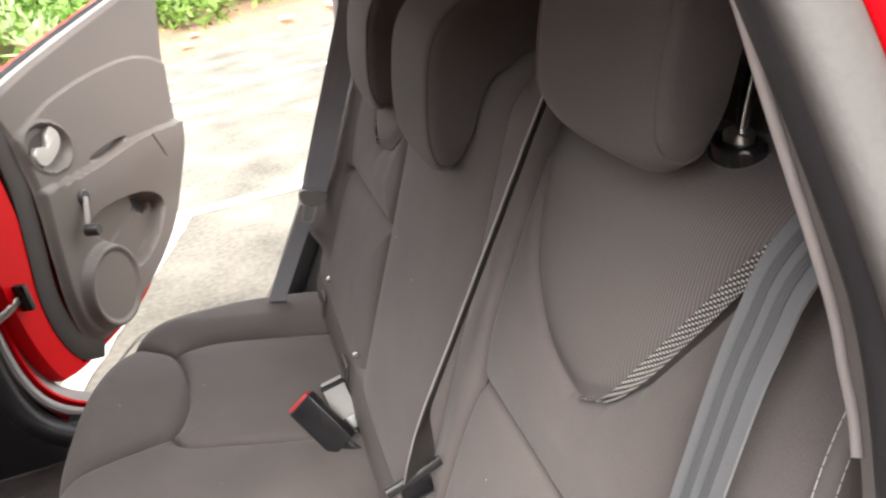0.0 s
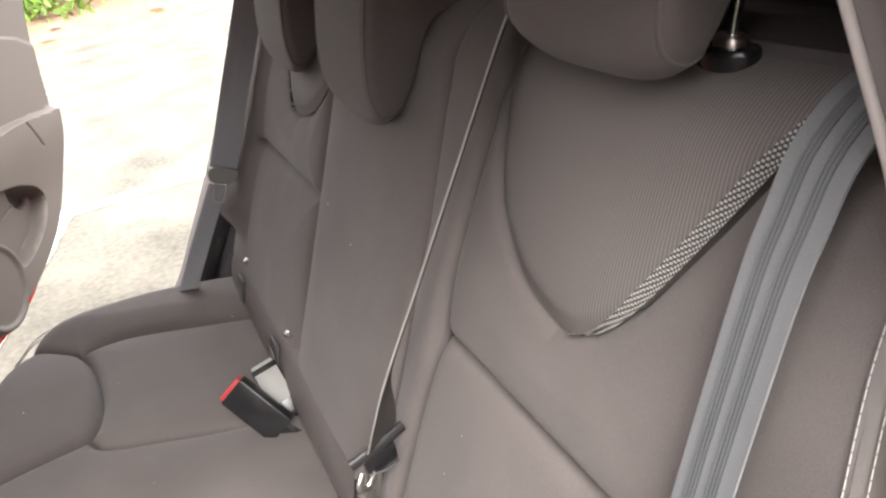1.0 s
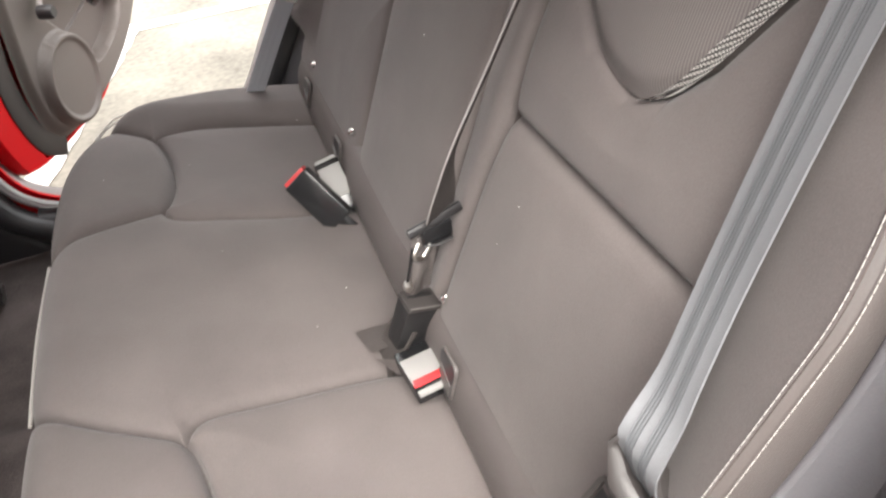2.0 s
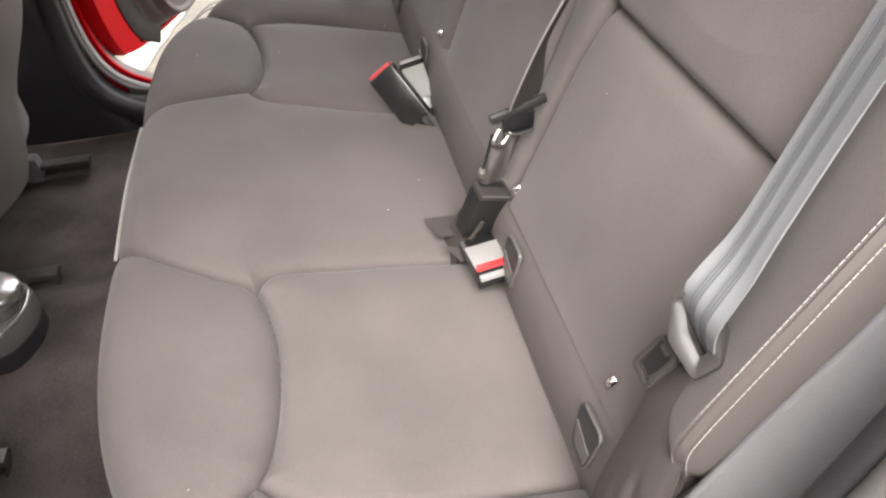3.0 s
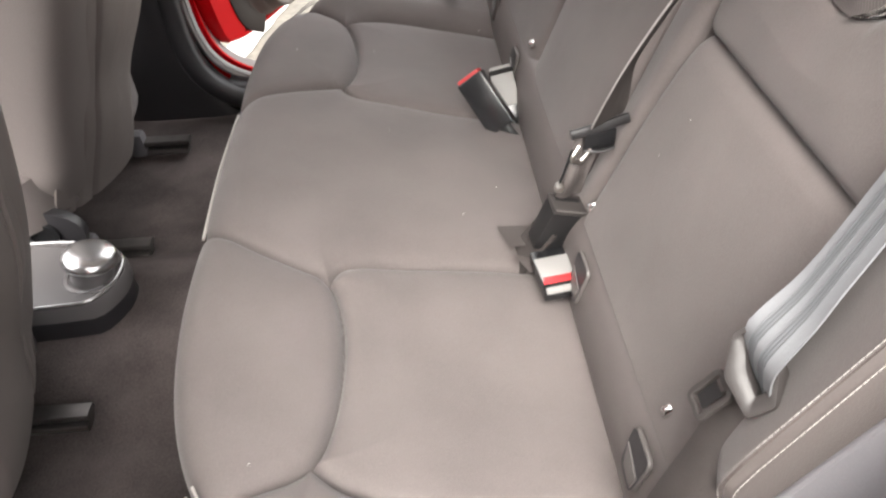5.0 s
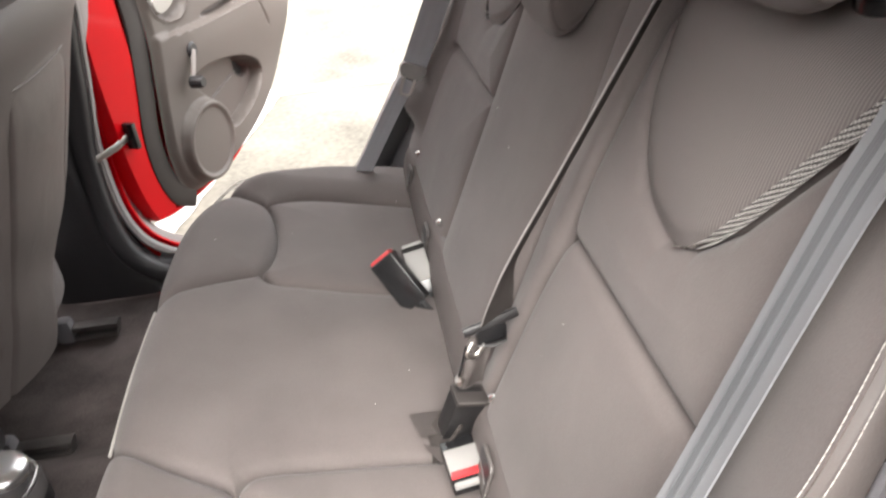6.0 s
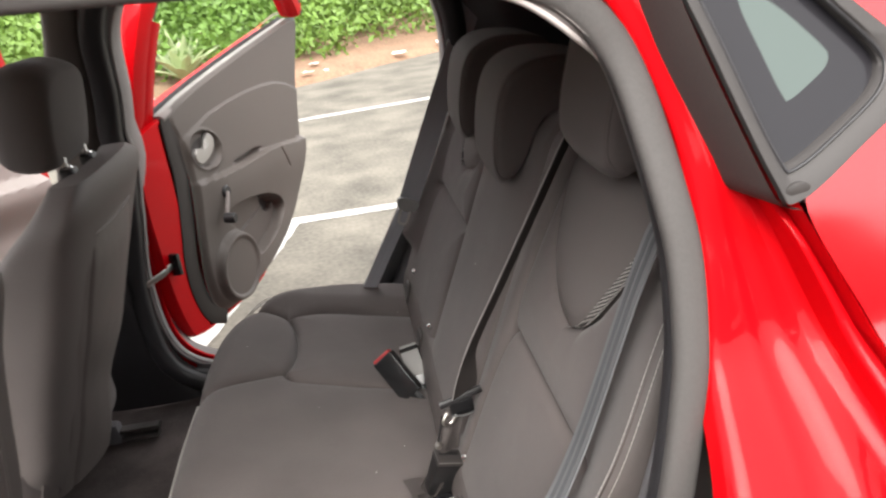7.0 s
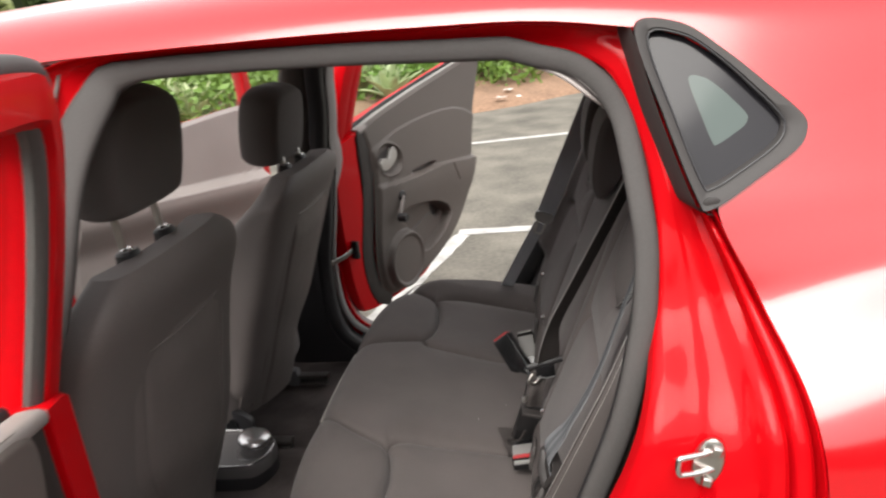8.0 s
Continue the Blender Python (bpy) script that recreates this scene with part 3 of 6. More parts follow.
def inner_trim(car, side):
    """Trim round the openings, seen from inside."""
    # pillar between the doors
    rows = []
    for z, x0, x1, y in ((0.27, -0.88, -0.60, 0.735), (0.34, -0.88, -0.655, 0.735), (0.42, -0.86, -0.690, 0.728), (0.55, -0.85, -0.718, 0.715), (0.75, -0.83, -0.722, 0.70), (0.95, -0.79, -0.685, 0.68), (1.1, -0.745, -0.635, 0.63), (1.25, -0.69, -0.60, 0.575), (1.34, -0.66, -0.58, 0.535)):
        rows.append([(x0, side * y, z), (x0 + 0.02, side * (y - 0.045), z), ((x0 + x1) / 2, side * (y - 0.055), z), (x1 - 0.02, side * (y - 0.05), z), (x1, side * (y - 0.025), z), (x1 + 0.012, side * (y + 0.005), z)])
    g = np.array(rows)
    g = np.array([spline(g[:, j], 40) for j in range(g.shape[1])]).transpose(1, 0, 2)
    g = np.array([spline(r, 18) for r in g])
    lower, upper = g[:23], g[22:]
    for name, h, mat, label in (("lower_pillar_trim", lower, PLASTIC_DARK, "black lower pillar trim"), ("upper_pillar_trim", upper, PLASTIC, "grey upper pillar trim")):
        sheet(name, h if side > 0 else h[::-1], mat, car, 0.004, label)
    # rear pillar and side of the boot
    shift = np.array([0.0 if side > 0 else 0.03, 0.0])
    top = shift + spline([(0.03, 1.30), (0.10, 1.275), (0.13, 1.235), (0.148, 1.17), (0.155, 1.09), (0.148, 1.0), (0.122, 0.91), (0.09, 0.83), (0.03, 0.71), (-0.05, 0.575), (-0.13, 0.455), (-0.2, 0.40)], 60)
    back = spline([(0.60, 1.30), (0.66, 1.25), (0.70, 1.2), (0.72, 1.1), (0.74, 1.0), (0.76, 0.92), (0.76, 0.82), (0.74, 0.72), (0.7, 0.6), (0.5, 0.45), (0.3, 0.35), (0.1, 0.3)], 60)
    k = np.linspace(0, 1, 30)[None, :, None]
    q = top[:, None] * (1 - k) + back[:, None] * k
    depth = 0.05 + 0.075 * np.clip(k[..., 0] / 0.2, 0, 1) ** 0.7 if side > 0 else 0.125 + 0.0 * k[..., 0]
    g = np.stack([q[..., 0], side * (skin(q[..., 0], q[..., 1]) - depth), q[..., 1]], -1)
    sheet("rear_pillar_trim", facing(g, -side), PLASTIC_SLATE, car, 0.003, "grey-brown rear pillar trim")
    # valance beside the bench
    g = np.array([[(x, side * 0.632, z) for x in np.linspace(-0.10, 0.40, 10)] for z in np.linspace(0.26, 0.50, 10)])
    sheet("bench_valance", facing(g, side), PLASTIC_DARK, car, 0.006, "black panel beside the bench")
    # sill trim
    path = [(-0.62, side * 0.700, 0.325), (-0.5, side * 0.705, 0.305), (-0.3, side * 0.705, 0.305), (-0.15, side * 0.69, 0.35)]
    swept("sill_trim", spline(path, 24), 0.07, 0.07, (0, 1, 0), PLASTIC_DARK, car, "black sill trim", seg=10, square=0.6)


def body_ends(car):
    """Plain bonnet, wings, nose and tail that close the body before and behind the cabin."""
    xs = np.linspace(-1.73, -2.45, 24)
    drop = np.clip((-xs - 1.73) / 0.72, 0, 1)
    crown = 0.955 - 0.10 * drop - 0.10 * drop**4
    half = np.array([float(skin(x, 0.93)) for x in xs]) * 0.97 - 0.06 * drop**3
    k = np.linspace(-1, 1, 31)
    g = np.stack([np.repeat(xs[:, None], 31, 1), half[:, None] * k, crown[:, None] - 0.05 * np.abs(k) ** 3], -1)
    sheet("bonnet", g[::-1] if grid_normals(g)[..., 2].mean() < 0 else g, PAINT, car, 0.004, "glossy red bonnet")
    for side in (-1, 1):
        u = np.linspace(0, 1, 14)[None, :]
        low = np.full(len(xs), 0.25)
        z = (crown - 0.052)[:, None] * (1 - u) + low[:, None] * u
        y = half[:, None] + 0.05 * np.sin(u * np.pi * 0.8)
        sheet("front_wing", facing(np.stack([np.repeat(xs[:, None], 14, 1), side * y, z], -1), side), PAINT, car, 0.003)
    u = np.linspace(0, 1, 12)[:, None]
    nose = np.stack([np.repeat(-2.45 - 0.07 * np.sin(np.pi * u), 31, 1) + 0.06 * np.abs(k) ** 4, np.repeat(half[-1] * k[None], 12, 0), (crown[-1] - 0.05 * np.abs(k) ** 3)[None] * (1 - u) + 0.25 * u], -1)
    sheet("nose", facing_front(nose), PAINT, car, 0.003, "glossy red nose panel")
    u = np.linspace(0, 1, 24)[:, None]
    zt = 1.272 * (1 - u) + 0.40 * u
    xt = 0.615 + 0.235 * np.clip((1.272 - zt) / 0.42, 0, 1) ** 0.8
    yt = np.minimum(skin(0.62 + 0 * zt, zt), skin(xt, zt)) - 0.005
    tail = np.stack([np.repeat(xt, 31, 1) + 0.02 * (1 - k[None] ** 2), yt * k[None], np.repeat(zt, 31, 1)], -1)
    sheet("tailgate", facing_front(tail)[::-1], PAINT, car, 0.003, "glossy red tailgate panel")


def car_shell():
    car = thing("hatchback", (0, 0, 0.2), "glossy red hatchback car body with open rear doors", "car")
    for side in (-1, 1):
        body_side(car, side)
        inner_trim(car, side)
    roof(car)
    # floor carpet with the tunnel
    xs, ys = np.linspace(-1.75, -0.12, 46), np.linspace(-0.72, 0.72, 60)
    g = np.array([[(x, y, 0.262 + 0.082 * math.exp(-(y / 0.155) ** 4) + 0.006 * noise.noise((x * 7, y * 7, 0)) + 0.10 * max(0, (x + 0.36) / 0.2) ** 2 * (x > -0.36)) for y in ys] for x in xs])
    sheet("floor_carpet", g, CARPET, car, 0.01, "black worn floor carpet")
    # rear bulkhead and tailgate lining close the boot
    g = np.array([[(0.74 - 0.25 * max(0, (z - 0.95)) , y, z) for y in np.linspace(-0.66, 0.66, 20)] for z in np.linspace(0.3, 1.36, 20)])
    sheet("tailgate_lining", g[::-1], PLASTIC_DARK, car, 0.01, "black tailgate lining")
    g = np.array([[(x, y, 0.98) for y in np.linspace(-0.6, 0.6, 10)] for x in np.linspace(0.27, 0.72, 8)])
    sheet("parcel_shelf", g, CARPET, car, 0.015, "black parcel shelf")
    # front bulkhead
    g = np.array([[(-1.72, y, z) for y in np.linspace(-0.72, 0.72, 10)] for z in np.linspace(0.25, 0.95, 8)])
    sheet("dashboard", g[::-1], PLASTIC_DARK, car, 0.05, "black dashboard")
    body_ends(car)
    # striker on the near jamb
    st = thing("striker", (0.16, -0.73, 0.885), "", "")
    st.parent, st.matrix_parent_inverse = car, world_of(car).inverted()
    m = pose(0.174, -0.753, 0.904, 0, 14, -12)
    pillow("striker_plate", oval(0.030, 0.058, 24, 2.0), [(1.0, 0.0), (1.0, -0.004), (0.9, -0.006)], STEEL, st, m=m)
    loop = [(0.006, 0.0, 0.0105), (-0.012, -0.009, 0.0105), (-0.030, -0.014, 0.0100), (-0.035, -0.0155, 0.0085), (-0.0365, -0.016, 0.0), (-0.035, -0.0155, -0.0085), (-0.030, -0.014, -0.0100), (-0.012, -0.009, -0.0105), (0.006, 0.0, -0.0105)]
    swept("striker_loop", spline(loop, 60) + np.array([0.178, -0.754, 0.908]), 0.0066, 0.0062, (0.3, -0.9, 0.1), CHROME, st, seg=10)
    for dz in (-0.019, 0.019):
        pillow("striker_bolt", oval(0.011, 0.011, 12, 6), [(1.0, 0), (1.0, -0.010), (0.7, -0.012)], STEEL, st, m=m @ pose(0.004, 0, dz))
    pillow("buffer", oval(0.035, 0.045, 16), [(1.0, 0), (1.0, -0.012), (0.8, -0.02)], RUBBER, car, "grey rubber door buffer", m=pose(0.115, -0.728, 0.825))
    return car


PLASTIC_SLATE = material("slate_grey_trim_plastic", (0.12, 0.115, 0.122), 0.5, grain=0.15, grain_size=600, bump=0.25)
PLASTIC_BLACK_TRIM = material("matt_black_window_trim", (0.040, 0.036, 0.035), 0.6, grain=0.15, grain_size=300, bump=0.15, spec=0.4)
BLACK_GLASS = material("black_glass_border", (0.020, 0.019, 0.022), 0.10, blotch=0.05, bump=0.0, spec=0.25)
TINTED = material("tinted_quarter_glass", (0.085, 0.106, 0.100), 0.08, blotch=0.05, bump=0.0, spec=0.2)
TINTED.node_tree.nodes["Principled BSDF"].inputs["Transmission Weight"].default_value = 0.0
# paler copy of the rubber: outside light on the far seal is in its colour
SEAL_LIT = material("lit_grey_rubber", (0.27, 0.25, 0.245), 0.6, grain=0.25, grain_size=300, bump=0.25)
RETURN = material("dark_brown_rubber", (0.055, 0.043, 0.041), 0.7, grain=0.2, grain_size=400, bump=0.1, spec=0.1)
PLASTIC_WARM = material("dark_warm_grey_plastic", (0.050, 0.043, 0.042), 0.6, grain=0.15, grain_size=600, bump=0.2, spec=0.3)
LIP = material("pale_trim_edge", (0.40, 0.36, 0.345), 0.5, bump=0.1)
GLASS = bpy.data.materials.new("door_glass")
GLASS.use_nodes = True
gb = GLASS.node_tree.nodes["Principled BSDF"]
gb.inputs["Base Color"].default_value = (0.86, 0.93, 0.90, 1)
gb.inputs["Roughness"].default_value, gb.inputs["Transmission Weight"].default_value, gb.inputs["IOR"].default_value = 0.02, 1.0, 1.02

ground()
painted_line((-6.0, 4.82), (4.0, 6.45), 0.11)
painted_line((-0.56, 2.83), (4.0, 2.90), 0.10)
painted_line((-0.53, 2.78), (-0.98, 0.9), 0.10)
verge()
car_shell()

# ---- doors ----
PLASTIC_BROWN = material("dark_brown_plastic", (0.020, 0.015, 0.014), 0.5, bump=0.2)
SATIN = material("satin_silver", (0.40, 0.385, 0.37), 0.42, metal=0.6, blotch=0.08, bump=0.05)
SPEAKER = material("speaker_mesh", (0.055, 0.046, 0.042), 0.6, grain=0.8, grain_size=420, bump=0.6)
PLASTIC_PALE = material("pale_grey_trim_plastic", (0.24, 0.215, 0.205), 0.55, grain=0.15, grain_size=600, bump=0.3)
SET_BACK = 0.012


def door_pose(side, hx, hy, angle, back=SET_BACK):
    """Local x runs from the hinge to the lock edge, y to the lining's side, z up."""
    a = radians(angle)
    hx, hy = hx - back * math.sin(a), hy + back * math.cos(a)
    return Matrix(((math.cos(a), math.sin(a), 0, hx), (side * math.sin(a), -side * math.cos(a), 0, side * hy), (0, 0, 1, 0), (0, 0, 0, 1)))


CARD = [(0.100, 1.0), (0.20, 1.035), (0.43, 1.078), (0.70, 1.122), (0.92, 1.155), (0.965, 1.14), (0.93, 1.06), (0.885, 0.965), (0.845, 0.86), (0.818, 0.76), (0.775, 0.66), (0.70, 0.557), (0.62, 0.495), (0.53, 0.451), (0.40, 0.412), (0.262, 0.393), (0.155, 0.397), (0.112, 0.42), (0.085, 0.47), (0.080, 0.55), (0.096, 0.65), (0.122, 0.80), (0.115, 0.92)]


def inside_distance(px, py, poly):
    """Distance to the edge of a closed outline, positive inside."""
    q = np.asarray(poly, float)
    d = seam_distance(px, py, [np.vstack([q, q[:1]])])
    hit = np.zeros(px.shape, bool)
    for a, b in zip(q, np.roll(q, -1, 0)):
        cross = (a[1] > py) != (b[1] > py)
        hit ^= cross & (px < (b[0] - a[0]) * (py - a[1]) / (b[1] - a[1] + 1e-12) + a[0])
    return np.where(hit, d, -d)


POCKET = [(0.215, 0.666), (0.268, 0.684), (0.37, 0.676), (0.479, 0.650), (0.552, 0.615), (0.580, 0.580), (0.568, 0.548), (0.520, 0.514), (0.44, 0.488), (0.371, 0.484), (0.336, 0.522), (0.309, 0.572), (0.255, 0.62)]
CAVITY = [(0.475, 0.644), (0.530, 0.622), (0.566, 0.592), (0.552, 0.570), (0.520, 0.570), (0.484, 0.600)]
SWAGE = [(0.09, 0.895), (0.142, 0.925), (0.268, 0.957), (0.38, 0.969), (0.495, 0.974), (0.60, 0.973), (0.689, 0.966), (0.777, 0.945), (0.90, 0.89)]


def card_relief(u, w):
    """How far the lining stands out: armrest, pocket, speaker, handle recess."""
    out = 0.030 + 0.0 * u
    # armrest swelling with a ledge on top, sloping down to the lock edge
    top = 0.808 - 0.066 * u + 0.012 * np.exp(-((u - 0.55) / 0.16) ** 2)
    ledge = step(top - w, 0.0, 0.007)
    out += 0.045 * ledge * (1 - step(top - w, 0.03, 0.22)) * step(u, 0.10, 0.25)
    out += 0.012 * ledge
    # grip cut into the ledge
    grip = np.hypot((u - 0.43) / 0.085, (w - (top + 0.008)) / 0.010)
    out -= 0.045 * (1 - step(grip, 0.7, 1.15))
    # pocket
    pocket = inside_distance(u, w, spline(POCKET, 60, True))
    out -= 0.085 * step(pocket, 0.0, 0.007)
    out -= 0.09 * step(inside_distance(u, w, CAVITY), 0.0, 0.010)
    # rib across the pocket's floor
    out += 0.014 * (1 - step(np.abs(w - 0.564 - 0.224 * (u - 0.315)), 0.002, 0.005)) * step(pocket, 0.005, 0.015)
    # speaker
    r = np.hypot((u - 0.220) / 0.106, (w - 0.508) / 0.102)
    out += 0.055 * (1 - step(r, 0.96, 1.07))
    out -= 0.014 * (1 - step(r, 0.82, 0.90))
    # handle recess
    r = np.hypot((u - 0.213 + 0.3 * (w - 0.872)) / 0.072, (w - 0.872) / 0.056)
    out -= 0.030 * (1 - step(r, 0.85, 1.02))
    out += 0.010 * np.exp(-(((r - 1.06) / 0.05) ** 2))
    # swage above the armrest
    line = np.interp(u, [p[0] for p in SWAGE], [p[1] for p in SWAGE])
    out -= 0.014 * step(w, line, line + 0.007)
    # joint across the armrest's rear end
    out -= 0.010 * (1 - step(np.abs(u - 0.603 - 0.55 * (0.772 - w)), 0.002, 0.005)) * step(w, 0.685, 0.695) * (1 - step(w, 0.765, 0.775))
    return np.maximum(0.46 * out, -0.08)


def fan_grid(outline, rings, n):
    """A grid that fills an outline: rings from the edge to its middle line."""
    o = spline(outline, n, True)
    mid = o.mean(0)
    core = mid + (o - mid) * 0.0
    k = np.linspace(0, 1, rings)[:, None, None]
    return o[None] * (1 - k) + core[None] * k


def rear_door(side, angle, hx, hy, back, slide=0.0):
    m = door_pose(side, hx, hy, angle, back)
    at = m @ Vector((0.4, 0, 0.40))
    door = thing("car_door", at, "open red rear car door with grey-brown lining and crank", "car door", "rear doors")
    # skin of the door: outer shell with painted edges
    shell = spline([(-0.03, 0.42), (0.0, 0.395), (0.1, 0.380), (0.36, 0.385), (0.48, 0.440), (0.585, 0.525), (0.68, 0.640), (0.745, 0.75), (0.84, 0.95), (0.93, 1.10), (0.90, 1.13), (0.60, 1.085), (0.20, 1.015), (0.0, 0.98), (-0.045, 0.95), (-0.07, 0.8), (-0.06, 0.55)], 120, True)
    if side < 0:
        shell[:, 0] = np.maximum(shell[:, 0], -0.018)
    c = (shell.max(0) + shell.min(0)) / 2
    rows = []
    for k, d in ((0.5, -0.13), (0.97, -0.125), (0.992, -0.118), (1.0, -0.105), (1.0, -0.006), (0.992, 0.0), (0.97, 0.0), (0.96, -0.10), (0.5, -0.10)):
        q = c + (shell - c) * k
        if k in (0.97, 0.96):
            q[:, 0] = np.maximum(q[:, 0], 0.055)
        rows.append(np.stack([q[:, 0], np.full(len(q), d), q[:, 1]], 1))
    f = grid_faces(len(rows), len(shell), closed_v=True)
    f += [tuple(range(len(shell)))[::-1], tuple((len(rows) - 1) * len(shell) + i for i in range(len(shell)))]
    bm = bmesh.new()
    vs = [bm.verts.new(v) for v in np.vstack(rows)]
    for q in f:
        bm.faces.new([vs[i] for i in q])
    part("door_shell", bm, PAINT_JAMB, door, "glossy red door shell", m=m)
    # window frame: hinge side post, top rail
    post = spline([(-0.040, 0.94), (-0.034, 1.05), (-0.022, 1.16), (0.002, 1.255), (0.035, 1.305), (0.10, 1.33), (0.40, 1.335), (0.60, 1.33), (0.70, 1.315), (0.80, 1.26), (0.90, 1.18)], 70)
    path = np.stack([post[:, 0] + 0.03, np.full(70, -0.055), post[:, 1]], 1)
    lean = (path[:, 2] - 0.96) * (0.30 if side > 0 else 0.32)
    path[:, 1] += lean
    swept("window_frame", path, 0.078, 0.066, (0, 1, 0), PAINT_JAMB, door, "red window frame", seg=10, square=0.55, m=m)
    if side > 0:
        swept("hinge_post", path[:17] + np.array([0.050, 0.004, 0.0]), 0.050, 0.062, (0, 1, 0), PAINT_JAMB, door, "red hinge side post of the window", seg=10, square=0.5, m=m)
    inner = path + np.array([0.030, 0.018, -0.012])
    if side > 0:
        inner = inner[17:]
    swept("window_seal", inner, 0.022, 0.026, (0, 1, 0), RUBBER, door, "black rubber window seal", seg=8, m=m)
    outer = path[30:] + np.array([-0.010, 0.036, 0.020]) if side > 0 else path[18:] + np.array([-0.006, 0.026, 0.020])
    swept("frame_seal", outer, 0.018 if side > 0 else 0.024, 0.02 if side > 0 else 0.024, (0, 1, 0), RUBBER if side < 0 else PLASTIC_DARK, door, "dark rubber frame seal", seg=8, m=m)
    # glass
    top = np.array([p for p in path[12:]])
    bottom = np.stack([top[:, 0], np.full(len(top), -0.055), 0.99 + 0.17 * (top[:, 0] / 0.9)], 1)
    k = np.linspace(0, 1, 8)[None, :, None]
    pane = sheet("window_pane", top[:, None] * (1 - k) + bottom[:, None] * k, GLASS, door, 0.003, "clear window glass", m=m)
    pane.visible_shadow = False
    swept("waist_seal", np.array([(0.06, -0.042, 0.995), (0.3, -0.042, 1.048), (0.6, -0.042, 1.10), (0.93, -0.042, 1.15)]), 0.016, 0.02, (0, 1, 0), PLASTIC_DARK, door, "black waist seal", m=m)
    # paler than the lining: sky light on its top face is put in the colour
    swept("sill_top", np.array([(0.075, -0.012, 0.992), (0.20, -0.012, 1.022), (0.43, -0.012, 1.066), (0.70, -0.012, 1.110), (0.92, -0.012, 1.143)]), 0.040, 0.022, (0, 1, 0), PLASTIC_PALE, door, "upper edge of the lining, paler for the sky's light on it", seg=12, square=0.7, m=m)
    # lining
    g2 = fan_grid(CARD, 150, 420)
    u, w = g2[..., 0], g2[..., 1]
    edge = np.linspace(0, 1, 150)[:, None] * 0.4
    relief = card_relief(u, w) * step(edge, 0.0, 0.018) + 0.004
    g = np.stack([u - slide * step(-u, -0.5, -0.1), relief, w], -1)
    verts = g.reshape(-1, 3)
    lining = raw("door_lining", verts, grid_faces(150, 420, closed_v=True) if side < 0 else [f[::-1] for f in grid_faces(150, 420, closed_v=True)], PLASTIC, door, "grey-brown moulded plastic lining", m=m)
    edge_line = spline([(0.085, 0.995), (0.085, 0.92), (0.083, 0.82), (0.058, 0.70), (0.033, 0.60), (0.034, 0.51), (0.065, 0.43), (0.13, 0.388)], 60)
    swept("lining_edge", np.stack([edge_line[:, 0] + 0.010 - slide, np.full(60, 0.000), edge_line[:, 1]], 1), 0.012, 0.060, (0, 1, 0), PLASTIC_BROWN, lining, "black lining edge", square=0.6, seg=10, m=m)
    # handle
    lever = keyed([(0.158, 0.866), (0.170, 0.842), (0.200, 0.838), (0.238, 0.852), (0.264, 0.874), (0.264, 0.898), (0.244, 0.914), (0.222, 0.902), (0.208, 0.876), (0.190, 0.880), (0.172, 0.884)], 4)
    pillow("inner_handle", lever, [(1.0, 0.004), (1.0, 0.012), (0.93, 0.017), (0.6, 0.018)], SATIN, door, "satin chrome release lever", m=m)
    # crank
    crank = swept("window_crank", np.array([(0.227, 0.046, 0.742), (0.206, 0.050, 0.710), (0.185, 0.050, 0.676)]), 0.010, 0.016, (0, 1, 0), PLASTIC_PALE, door, "grey plastic window crank", seg=10, m=m)
    pillow("crank_hub", oval(0.038, 0.038, 20, 2), [(1, 0.02), (1, 0.044), (0.8, 0.048)], PLASTIC_DARK, crank, m=m @ pose(0.227, 0, 0.742))
    pillow("crank_knob", oval(0.03, 0.03, 16, 2), [(1, 0.048), (1, 0.074), (0.8, 0.080)], PLASTIC_DARK, crank, m=m @ pose(0.185, 0, 0.676))
    # speaker grille
    grille = pillow("speaker_grille", oval(0.180, 0.172, 40, 2.1), [(1.0, 0.016), (0.98, 0.028), (0.6, 0.033), (0.3, 0.034)], SPEAKER, door, "brown-grey speaker grille", m=m @ pose(0.220, 0, 0.508))
    swept("speaker_ring", np.stack([0.220 + 0.097 * np.cos(np.linspace(0, 6.2832, 48, endpoint=False)), np.full(48, 0.030), 0.508 + 0.093 * np.sin(np.linspace(0, 6.2832, 48, endpoint=False))], 1), 0.010, 0.008, (0, 1, 0), PLASTIC, grille, "smooth speaker surround", closed=True, seg=8, m=m)
    recess = pillow("handle_recess", oval(0.108, 0.072, 30, 2.2), [(1.0, -0.004), (0.95, 0.0045), (0.6, 0.0045)], PLASTIC_WARM, door, "dark handle recess", m=m @ pose(0.213, 0, 0.872))
    # black slab deepens the shade in the pocket's hollow end
    slab("pocket_shade", spline(CAVITY, 30, True), -0.045, -0.032, PLASTIC_DARK, door, "black slab for the shade at the end of the pocket", m=m)
    # check strap
    strap = swept("check_strap", np.array([(-0.14, -0.045, 0.600), (-0.075, -0.006, 0.618), (-0.030, 0.004, 0.630)]), 0.010, 0.018, (0, 1, 0), STEEL, door, "steel check strap", m=m)
    block("strap_bracket", (0.014, 0.05, 0.06), m @ pose(-0.036, 0.000, 0.630), BLACK_GLOSS, strap, bevel=0.003)
    return door


